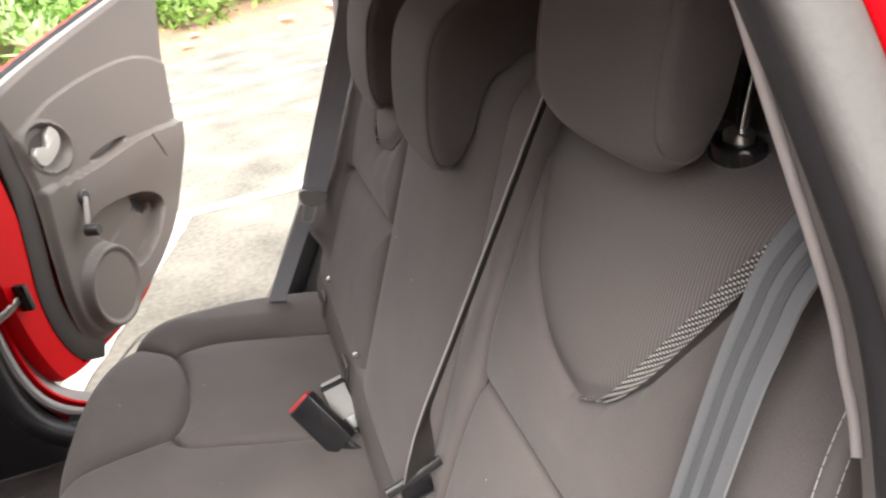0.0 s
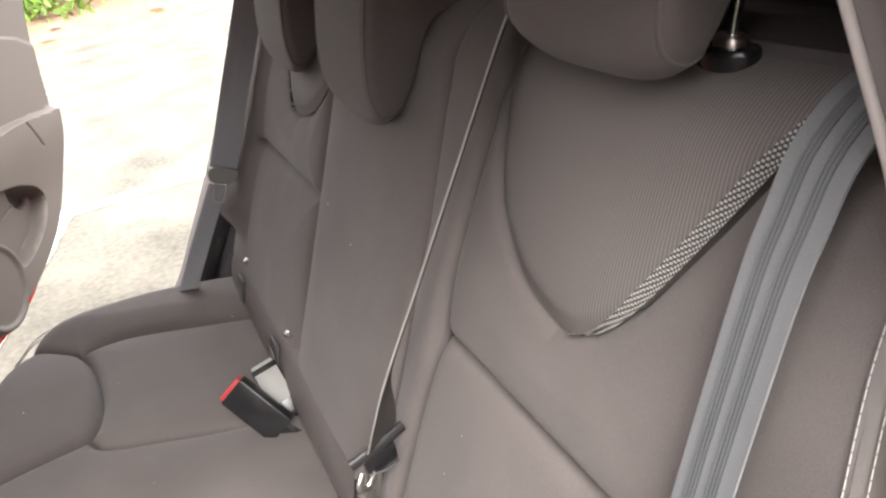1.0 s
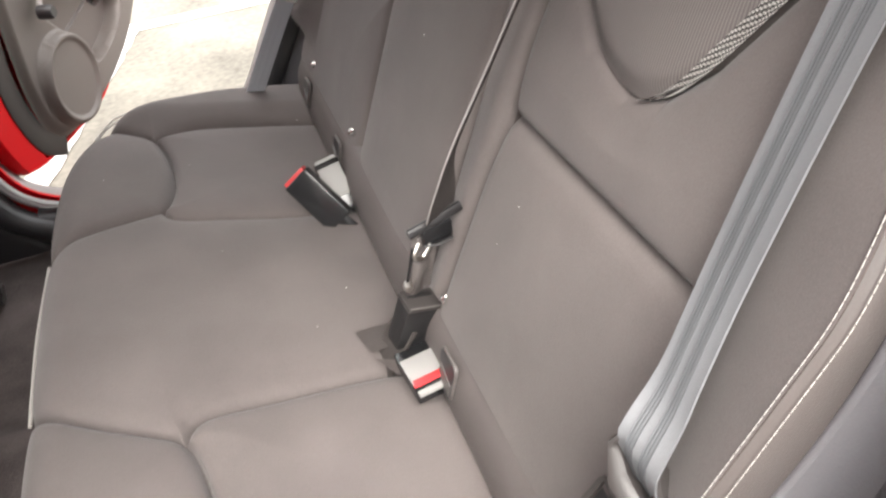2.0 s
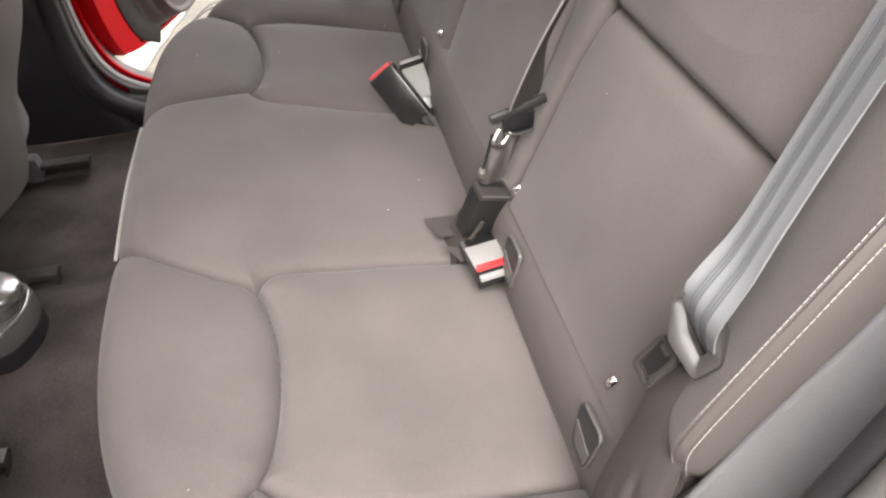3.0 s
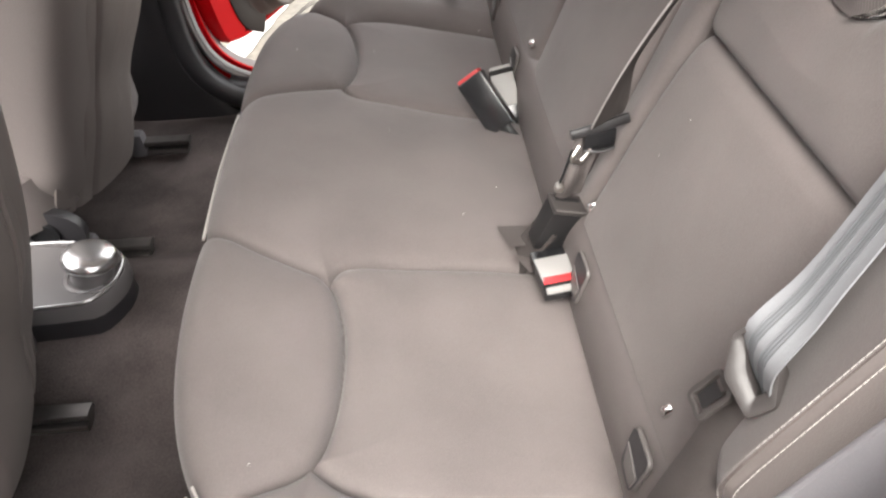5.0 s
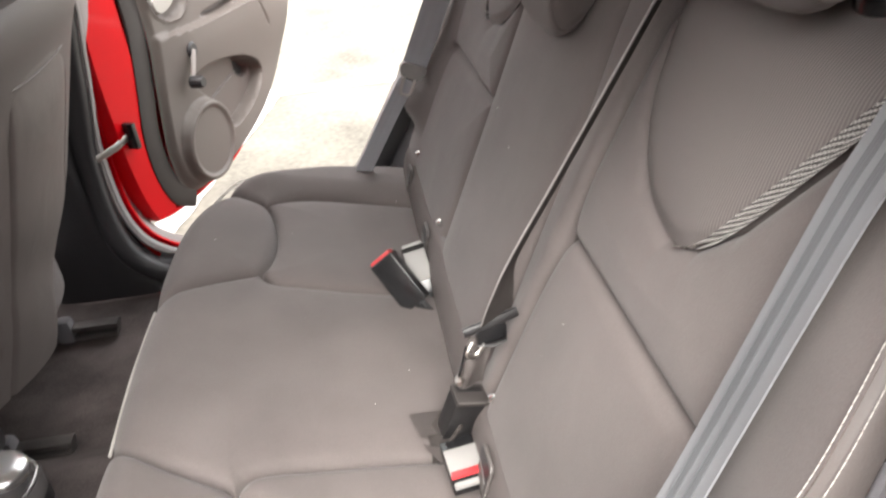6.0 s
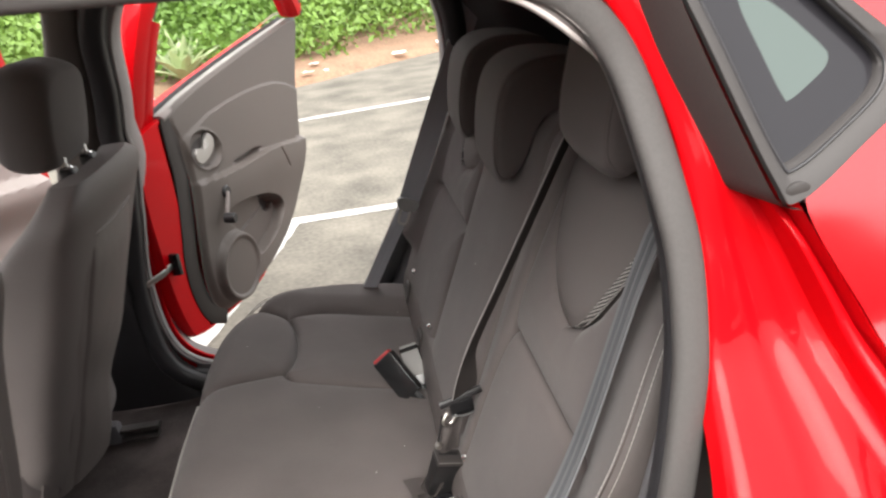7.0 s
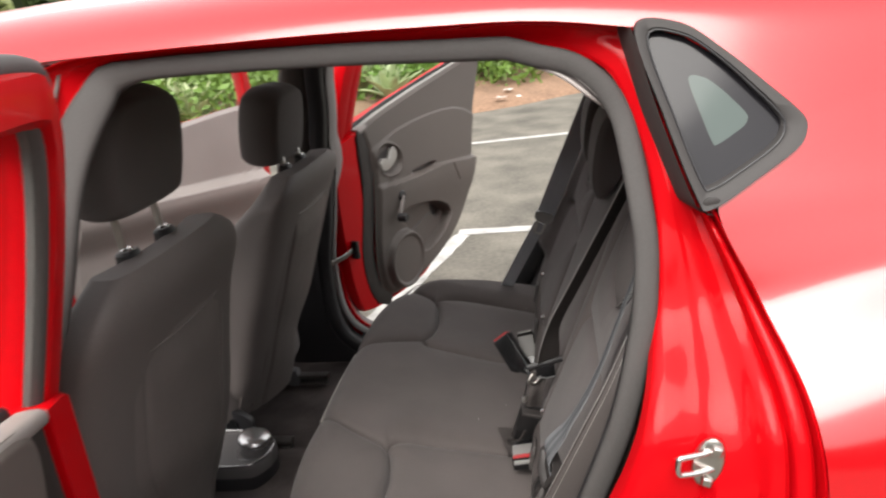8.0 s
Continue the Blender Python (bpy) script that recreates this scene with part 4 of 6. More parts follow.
def front_door(side, hx, angle):
    m = door_pose(side, hx, 0.80, angle)
    door = thing("car_door", m @ Vector((0.4, 0, 0.40)), "open red front car door with a grey plastic lining", "car door", "front doors")
    shell = spline([(0.0, 0.345), (0.2, 0.335), (0.8, 0.335), (0.97, 0.37), (0.985, 0.7), (0.975, 0.98), (0.9, 1.02), (0.5, 0.985), (0.06, 0.95), (0.0, 0.8)], 100, True)
    pillow("door_shell", shell, [(0.97, -0.125), (0.992, -0.118), (1.0, -0.105), (1.0, -0.03), (0.985, 0.0)], PAINT, door, "glossy red door shell", m=m)
    card = spline([(0.05, 0.42), (0.3, 0.40), (0.8, 0.40), (0.93, 0.45), (0.94, 0.7), (0.955, 0.98), (0.90, 1.036), (0.5, 1.002), (0.10, 0.962), (0.06, 0.7)], 220, True)
    mid = card.mean(0)
    k = np.linspace(0, 1, 100)[:, None, None]
    g2 = card[None] * (1 - k) + mid * k
    u, w = g2[..., 0], g2[..., 1]
    arm = 0.80 - 0.05 * u
    relief = (0.02 + 0.06 * step(arm - w, 0, 0.03) * (1 - step(arm - w, 0.05, 0.2)) - 0.015 * (1 - step(np.hypot((u - 0.5) / 0.2, (w - 0.52) / 0.07), 0.8, 1.1))) * step(k[..., 0] * 0.4, 0, 0.02) + 0.004
    g = np.stack([u, relief, w], -1)
    f = grid_faces(100, 220, closed_v=True)
    raw("door_lining", g.reshape(-1, 3), f if side < 0 else [q[::-1] for q in f], PLASTIC_PALE, door, "grey plastic lining with an armrest", m=m)
    post = spline([(0.955, 0.97), (0.935, 1.1), (0.90, 1.24), (0.87, 1.31), (0.80, 1.34), (0.5, 1.30), (0.2, 1.15), (0.0, 0.98)], 50)
    path = np.stack([post[:, 0], -0.055 + (post[:, 1] - 0.97) * 0.22, post[:, 1]], 1)
    swept("window_frame", path, 0.07, 0.05, (0, 1, 0), PAINT, door, "red window frame", seg=10, square=0.55, m=m)


rear_door(1, 68, -0.60, 0.80, SET_BACK)
rear_door(-1, 70, -0.545, 0.722, 0.0, -0.02)
front_door(1, -1.72, 58)

# ---- rear bench ----
LEAN = 0.41


def mirrored(lines):
    return [[(x, -y) for x, y in q] for q in lines]


def cushion():
    bench = thing("rear_seat_cushion", (-0.2, 0, 0.28), "charcoal grey fabric rear bench cushion with curved seams", "car seat")
    half = [
        spline([(-0.47, -0.145), (-0.40, -0.185), (-0.345, -0.212), (-0.312, -0.232), (-0.296, -0.285), (-0.292, -0.345), (-0.298, -0.415), (-0.316, -0.473), (-0.36, -0.503), (-0.41, -0.527)], 40),
        spline([(-0.312, -0.232), (-0.302, -0.212), (-0.275, -0.200), (-0.20, -0.192), (-0.117, -0.186), (-0.0, -0.182)], 30),
        spline([(-0.316, -0.473), (-0.285, -0.495), (-0.236, -0.510), (-0.14, -0.510), (-0.0, -0.505)], 30),
    ]
    seams = half + mirrored(half)
    W, D, P, Q = 0.668, 0.470, 5.0, 2.2
    th = np.linspace(-1, 1, 841)
    ys = W * 0.9995 * np.sign(th) * (1 - (1 - np.abs(th)) ** 1.35)
    front = -D * (1 - (np.abs(ys) / W) ** P) ** (1 / Q)
    v = np.r_[0.0, np.linspace(0, 1, 330) ** 1.25]
    x = front[:, None] * (1 - v[None]) + 0.0
    y = np.repeat(ys[:, None], len(v), 1)
    ax, ay = np.abs(x) / D, np.abs(y) / W
    f = 1 - ax**Q - ay**P
    grad = np.hypot(Q * ax ** (Q - 1) / D, P * ay ** (P - 1) / W)
    d = np.clip(f, 0, None) / np.maximum(grad, 1e-6)
    R = 0.055
    drop = np.where(d < R, R - np.sqrt(np.maximum(R**2 - (R - np.minimum(d, R)) ** 2, 0)), 0)
    z = 0.493 - 0.225 * x - drop
    sd = seam_distance(x, y, seams)
    z += -0.0085 * np.exp(-((sd / 0.0026) ** 2)) - 0.006 * np.exp(-((sd / 0.008) ** 2)) + 0.013 * (1 - np.exp(-sd / 0.028)) + 0.020 * step(np.abs(y), 0.49, 0.56)
    z += -0.010 * np.exp(-(((x + 0.16) / 0.13) ** 2)) * np.exp(-(((np.abs(y) - 0.35) / 0.14) ** 2))
    z += 0.0012 * np.sin(x * 24 + 2.1 * np.sin(y * 11)) * np.sin(y * 17 + 1.7 * np.sin(x * 13))
    z[:, 0] = 0.30
    x[:, 0] += 0.03
    y[:, 0] *= 0.97
    g = np.stack([x, y, z], -1)
    sheet("seat_cover", g[::-1], FABRIC, bench, label="charcoal woven fabric cover")
    # piping along the middle of the front edge and at the outer corners
    for pts in ([(-0.468, -0.148, 0.0), (-0.472, 0.0, 0.0), (-0.468, 0.148, 0.0)],):
        c = spline(pts, 30)
        c[:, 2] = 0.493 + 0.225 * 0.45 - 0.026
        swept("piping", c, 0.0042, 0.0042, (0, 0, 1), PIPING, bench, "pale grey piping", seg=6)
    for s in (-1, 1):
        for off in (0.0, 0.008):
            a = np.linspace(0.495, 0.635, 40)
            xf = -D * (1 - (a / W) ** P) ** (1 / Q)
            c = np.stack([xf - 0.003 + off, s * (a + 0.002 - off * 0.4), 0.493 - 0.225 * xf - 0.024 + off * 1.3 + 0.020 * step(a, 0.49, 0.56)], 1)
            swept("piping", c, 0.003, 0.003, (0, 0, 1), PIPING, bench, "pale grey piping", seg=6)
    return bench


def back_x(z):
    return LEAN * (z - 0.62)


MESH_EDGE = [(-0.200, 1.09), (-0.215, 1.01), (-0.240, 0.955), (-0.288, 0.915), (-0.345, 0.900), (-0.382, 0.909), (-0.412, 0.938), (-0.452, 1.003), (-0.500, 1.09)]


def pad_relief(sd):
    """How far the cloth lies behind the mean backrest face at a distance from a seam."""
    return 0.006 + 0.0085 * np.exp(-((sd / 0.0026) ** 2)) + 0.006 * np.exp(-((sd / 0.008) ** 2)) - 0.012 * (1 - np.exp(-sd / 0.03))


def wing(z):
    """How strongly the outer wing stands out at a height."""
    return step(z, 0.63, 0.70) * (1 - 0.72 * np.clip((z - 0.72) / 0.33, 0, 1))


def backrest(name, y0, y1, seams, label, top=1.092, n=340):
    seat = thing(name, ((0.05), (y0 + y1) / 2, 0.60), label, "car seat", "rear backrests")
    ys = np.linspace(y0, y1, n)
    zs = np.linspace(0.60, top, 400)
    y, z = np.meshgrid(ys, zs, indexing="ij")
    y = y - np.sign(y) * 0.028 * step(z, 0.88, 1.04) * step(np.abs(y), 0.50, 0.60)
    sd = seam_distance(y, z, seams)
    side = np.minimum(y - y0, y1 - y)
    R = 0.022
    roll = np.where(side < R, R - np.sqrt(np.maximum(R * R - (R - side) ** 2, 0)), 0) * (np.abs(y) < 0.5)
    T = 0.05
    k = top - z
    corner = np.clip(1 - side / 0.05, 0, 1) ** 2 * 0.03
    k = np.maximum(k - corner, 0)
    up = np.where(k < T, T - np.sqrt(np.maximum(T * T - (T - k) ** 2, 0)), 0)
    x = back_x(z) - 0.042 * (0.75 * np.clip((np.abs(y) - 0.512 + 0.02 * step(z, 0.88, 1.04)) / 0.086, 0, 1) + 0.25 * step(np.abs(y), 0.505 - 0.02 * step(z, 0.88, 1.04), 0.598 - 0.028 * step(z, 0.88, 1.04))) * wing(z) + pad_relief(sd) + roll + up
    g = np.stack([x, y, z], -1)
    # back side and rim
    cover = sheet("backrest_cover", g, FABRIC, seat, 0.0, "charcoal woven fabric cover")
    gb = np.stack([back_x(z) + 0.10, y, z], -1)
    rim = np.vstack([g[0], g[1:, -1], g[-1, -2::-1], g[-2:0:-1, 0]])
    rim_b = np.vstack([gb[0], gb[1:, -1], gb[-1, -2::-1], gb[-2:0:-1, 0]])
    sheet("backrest_side", np.stack([np.vstack([rim, rim[:1]]), np.vstack([rim_b, rim_b[:1]])], 1), CARPET, seat)
    sheet("backrest_rear", gb[::-12, ::12], CARPET, seat, 0.0, "black carpet backing")
    return seat


def mesh_insert(parent, flip):
    """Knitted net panel in the upper backrest, with its border."""
    o = spline(MESH_EDGE, 90)
    if flip:
        o[:, 0] *= -1
    mid = np.array([-0.352 if not flip else 0.352, 1.09])
    k = np.linspace(0, 1, 30)[:, None, None]
    g2 = o[None] * (1 - k) + (mid + (o - mid) * np.array([1, 0.0]))[None] * k
    y, z = g2[..., 0], g2[..., 1]
    d = seam_distance(y, z, [o])
    T = 0.05
    kk = np.maximum(1.092 - z, 0)
    up = np.where(kk < T, T - np.sqrt(np.maximum(T * T - (T - kk) ** 2, 0)), 0)
    x = back_x(z) + np.minimum(pad_relief(d), 0.009) - 0.0025 + up
    g = np.stack([x, y, z], -1)
    sheet("mesh_insert", g if flip else g[::-1], NET, parent, 0.0, "knitted net fabric insert")
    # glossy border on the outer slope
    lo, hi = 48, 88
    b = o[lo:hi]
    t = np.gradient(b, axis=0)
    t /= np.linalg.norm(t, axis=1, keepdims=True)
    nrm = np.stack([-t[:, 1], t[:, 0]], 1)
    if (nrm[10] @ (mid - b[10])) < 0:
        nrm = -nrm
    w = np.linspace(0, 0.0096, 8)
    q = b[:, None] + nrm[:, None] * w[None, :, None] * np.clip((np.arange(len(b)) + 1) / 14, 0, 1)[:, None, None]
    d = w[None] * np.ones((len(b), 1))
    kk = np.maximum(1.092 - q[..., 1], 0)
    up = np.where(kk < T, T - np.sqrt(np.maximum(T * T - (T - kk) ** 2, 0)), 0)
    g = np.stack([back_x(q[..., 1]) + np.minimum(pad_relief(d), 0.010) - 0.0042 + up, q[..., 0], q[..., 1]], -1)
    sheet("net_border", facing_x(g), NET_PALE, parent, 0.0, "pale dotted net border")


def facing_x(g):
    return g[::-1] if grid_normals(g)[..., 0].mean() > 0 else g


def stitches(name, path, normal, parent, gap=0.0058, length=0.0047):
    path = np.asarray(path, float)
    s = np.r_[0, np.cumsum(np.linalg.norm(np.diff(path, axis=0), axis=1))]
    verts, faces = [], []
    for a in np.arange(0, s[-1] - length, gap):
        p, q = (np.array([np.interp(v, s, path[:, i]) for i in range(3)]) for v in (a, a + length))
        d = (q - p) / np.linalg.norm(q - p)
        n = np.asarray(normal, float)
        w = np.cross(d, n)
        w /= np.linalg.norm(w)
        b = len(verts)
        r = 0.00034
        for c, k in ((p, 0.5), ((p + q) / 2, 1.0), (q, 0.5)):
            verts += [c - w * r, c + n * r * k, c + w * r, c - n * r]
        for i in range(2):
            for j in range(4):
                faces.append((b + 4 * i + j, b + 4 * i + (j + 1) % 4, b + 4 * i + 4 + (j + 1) % 4, b + 4 * i + 4 + j))
        faces += [(b, b + 1, b + 2, b + 3), (b + 11, b + 10, b + 9, b + 8)]
    return raw(name, verts, faces, THREAD, parent, "pale double stitching")


def bolster(parent, side):
    """Vinyl flank of the backrest's outer wing, with double stitching along its front edge."""
    zs = np.linspace(0.640, 1.085, 90)
    prof = spline([(-0.050, 0.597), (-0.046, 0.603), (-0.034, 0.607), (0.0, 0.613), (0.03, 0.628), (0.06, 0.645), (0.10, 0.66)], 30)
    g = []
    for z in zs:
        e = wing(z)
        g.append([(back_x(z) + (p[0] + 0.004 if p[0] > 0 else 0.004 * (1 + p[0] / 0.05) + p[0] * (0.766 * e + 0.154)), side * (p[1] - 0.012 * (1 - step(z, 0.64, 0.67)) - 0.028 * step(z, 0.88, 1.04)), z) for p in prof])
    g = np.array(g)
    sheet("bolster", facing(g, side), VINYL, parent, 0.0, "black vinyl side bolster")
    pillow("bolster_foot", oval(0.085, 0.060, 28, 2.4), [(0.80, 0.030), (0.95, 0.020), (1.0, 0.0), (0.95, -0.018), (0.7, -0.026)], VINYL, parent, "black vinyl foot of the bolster", m=pose(0.035, side * 0.590, 0.622, 0, -35, 0))
    sheet("bolster_end", facing(np.stack([g[0], g[0] * 0.5 + np.array([0.03, side * 0.30, 0.31])], 1), side), VINYL, parent)
    for col in (0, 2):
        stitches("stitching", g[4:86, col] + np.array([-0.0016, side * 0.0018, 0.0]), (-0.45, side * 0.89, 0.0), parent)


def seat_base_trim():
    """Strip under the backrests with the child seat anchor slots, and the bright studs."""
    strip = thing("backrest_base_trim", (0, 0, 0.50), "dark smooth strip along the foot of the rear backrests", "seat trim")
    ys = np.linspace(-0.56, 0.60, 160)
    prof = np.array([(-0.036, 0.488), (-0.040, 0.510), (-0.041, 0.540), (-0.036, 0.570), (-0.024, 0.594), (-0.010, 0.604), (0.006, 0.602), (0.016, 0.592)])
    prof = spline(prof, 24) + np.array([0.009, 0.0])
    g = np.array([[(p[0], y, p[1]) for p in prof] for y in ys])
    sheet("strip", facing_x(g), VINYL_SOFT, strip)
    for y in (-0.502, -0.268, 0.252, 0.496):
        m = pose(-0.0295, y, 0.567) @ pose(0, 0, 0, 0, 12, 0)
        q = cornered([(0.022, 0.026), (-0.020, 0.027), (-0.016, -0.023), (0.016, -0.019)], 0.22, 8)
        rim = swept("anchor_slot", np.stack([np.zeros(len(q)), q[:, 0], q[:, 1]], 1), 0.005, 0.0036, (1, 0, 0), SLOT_RIM, strip, "grey child seat anchor slot rim", closed=True, m=m)
        pillow("slot_floor", q, [(1.0, 0.003), (0.9, 0.001), (0.5, 0.001)], PLASTIC_DARK, rim, m=m @ pose(0, 0, 0, 0, 0, 90))
        slab("slot_flap", [(-0.016, -0.018), (0.011, -0.016), (0.019, 0.008), (-0.018, 0.000)], 0.0, 0.004, SLOT_RIM, rim, m=m @ pose(0, 0, 0, 0, 0, 90))
    return strip


def stud(y):
    m = pose(back_x(0.62) - 0.006, y, 0.622) @ pose(0, 0, 0, 0, -22, 0) @ pose(0, 0, 0, 0, 0, -90)
    ob = thing("trim_stud", (0, y, 0.615), "small bright metal stud at the foot of the backrest", "stud", "bright trim studs")
    pillow("stud_head", oval(0.009, 0.015, 14, 2), [(1, 0.004), (1, -0.002), (0.7, -0.005), (0.3, -0.006)], CHROME, ob, m=m)


COMMA = [(0.112, 0.980), (0.107, 1.010), (0.111, 1.060), (0.124, 1.115), (0.148, 1.147), (0.190, 1.160), (0.25, 1.156), (0.288, 1.142), (0.296, 1.118), (0.272, 1.100), (0.228, 1.092), (0.192, 1.086), (0.173, 1.070), (0.162, 1.044), (0.154, 1.015), (0.145, 0.988), (0.133, 0.974), (0.121, 0.971)]
THIN = [(0.146, 1.102), (0.147, 1.140), (0.156, 1.185), (0.172, 1.235), (0.196, 1.262), (0.232, 1.270), (0.268, 1.258), (0.276, 1.235), (0.262, 1.212), (0.232, 1.200), (0.212, 1.190), (0.199, 1.172), (0.192, 1.150), (0.187, 1.120), (0.182, 1.098), (0.172, 1.083), (0.158, 1.084)]


def comma_pad(h, y, profile, half):
    """A headrest pad whose front hangs down as a tongue: a side profile, drawn across and rounded at both flanks."""
    o = spline(profile, 84, True)
    mid = (o.max(0) + o.min(0)) / 2
    low = o[:, 1].min()
    rows = []
    for s in np.r_[np.linspace(-1, -0.80, 12), np.linspace(-0.7, 0.7, 15), np.linspace(0.80, 1, 12)]:
        e = np.clip((abs(s) - 0.80) / 0.20, 0, 1)
        k = 1 - 0.075 * (1 - math.sqrt(max(1 - e * e, 0)))
        q = mid + (o - mid) * np.array([k, k])
        inset = (1 - k) * 0.09
        d = q - mid
        q = q - d / np.maximum(np.linalg.norm(d, axis=1, keepdims=True), 1e-6) * inset
        q[:, 1] += 0.020 * abs(s) ** 4 * np.clip(1 - (o[:, 1] - low) / 0.10, 0, 1) ** 1.5
        rows.append(np.stack([q[:, 0], np.full(84, y + half * s), q[:, 1]], 1))
    g = np.array(rows)
    n = len(g)
    faces = grid_faces(n, 84, closed_v=True) + [tuple(range(84))[::-1], tuple((n - 1) * 84 + i for i in range(84))]
    bm = bmesh.new()
    vs = [bm.verts.new(v) for v in g.reshape(-1, 3)]
    for f in faces:
        bm.faces.new([vs[i] for i in f])
    part("pad", bm, FABRIC_DARK, h, "dark fabric pad with side seams")
    for row in (g[5], g[-6]):
        swept("seam", row, 0.0032, 0.0032, (0, 1, 0), FABRIC_DARK, h, "dark side seam", closed=True, seg=6)


def headrest_raised(y, label):
    """Outer headrest pulled up on its two chrome posts."""
    h = thing("headrest", (0.2, y, 1.09), label, "headrest", "rear headrests")
    comma_pad(h, y, THIN, 0.086)
    for dy in (-0.060, 0.060):
        swept("post", np.array([(0.212, y + dy, 1.06), (0.219, y + dy, 1.11), (0.240, y + dy, 1.215)]), 0.0085, 0.0085, (0, 1, 0), CHROME, h, "chrome post", seg=10)
        guide = pillow("guide", oval(0.027, 0.044, 24, 2.2), [(1.0, -0.012), (1.0, -0.001), (0.96, 0.002), (0.90, 0.003), (0.62, 0.003), (0.58, 0.001)], BLACK_GLOSS, h, "dark grey plastic post guide", m=pose(0.215, y + dy, 1.092, 90, 0, 0))
        pillow("guide_collar", oval(0.017, 0.022, 16, 2), [(1, 0.0), (1, 0.007), (0.8, 0.009)], STEEL, guide, m=pose(0.216, y + dy, 1.092, 90, 0, 0))
    return h


def headrest_saddle(y, label):
    """Headrest pushed down: its tongue hangs over the front of the backrest."""
    h = thing("headrest", (0.2, y, 1.09), label, "headrest", "rear headrests")
    comma_pad(h, y, COMMA, 0.086)
    return h


def ribbon(name, path, across, mat, parent, label="", width=0.047, thick=0.0014, stripes=True):
    path = spline(path, 60)
    ac = np.asarray(across, float)
    if ac.ndim == 2:
        assert len(ac) == 60
    ac = ac / np.linalg.norm(ac, axis=-1, keepdims=True) * np.ones_like(path)
    k = np.linspace(-0.5, 0.5, 13)
    t = np.gradient(path, axis=0)
    n = np.cross(t, ac)
    n /= np.linalg.norm(n, axis=1, keepdims=True)
    ribs = 0.00022 * np.cos(k * 2 * np.pi * 3)
    g = path[:, None] + ac[:, None] * (k * width)[None, :, None] + n[:, None] * ribs[None, :, None]
    return sheet(name, g, mat, parent, thick, label)


def cornered(pts, cut, n=5):
    """A closed polygon with small round corners."""
    p = np.asarray(pts, float)
    out = []
    for i in range(len(p)):
        a, c, b = p[i - 1], p[i], p[(i + 1) % len(p)]
        for k in np.linspace(0, 1, n):
            out.append((c + (a - c) * cut) * (1 - k) ** 2 + 2 * c * k * (1 - k) + (c + (b - c) * cut) * k**2)
    return np.array(out)


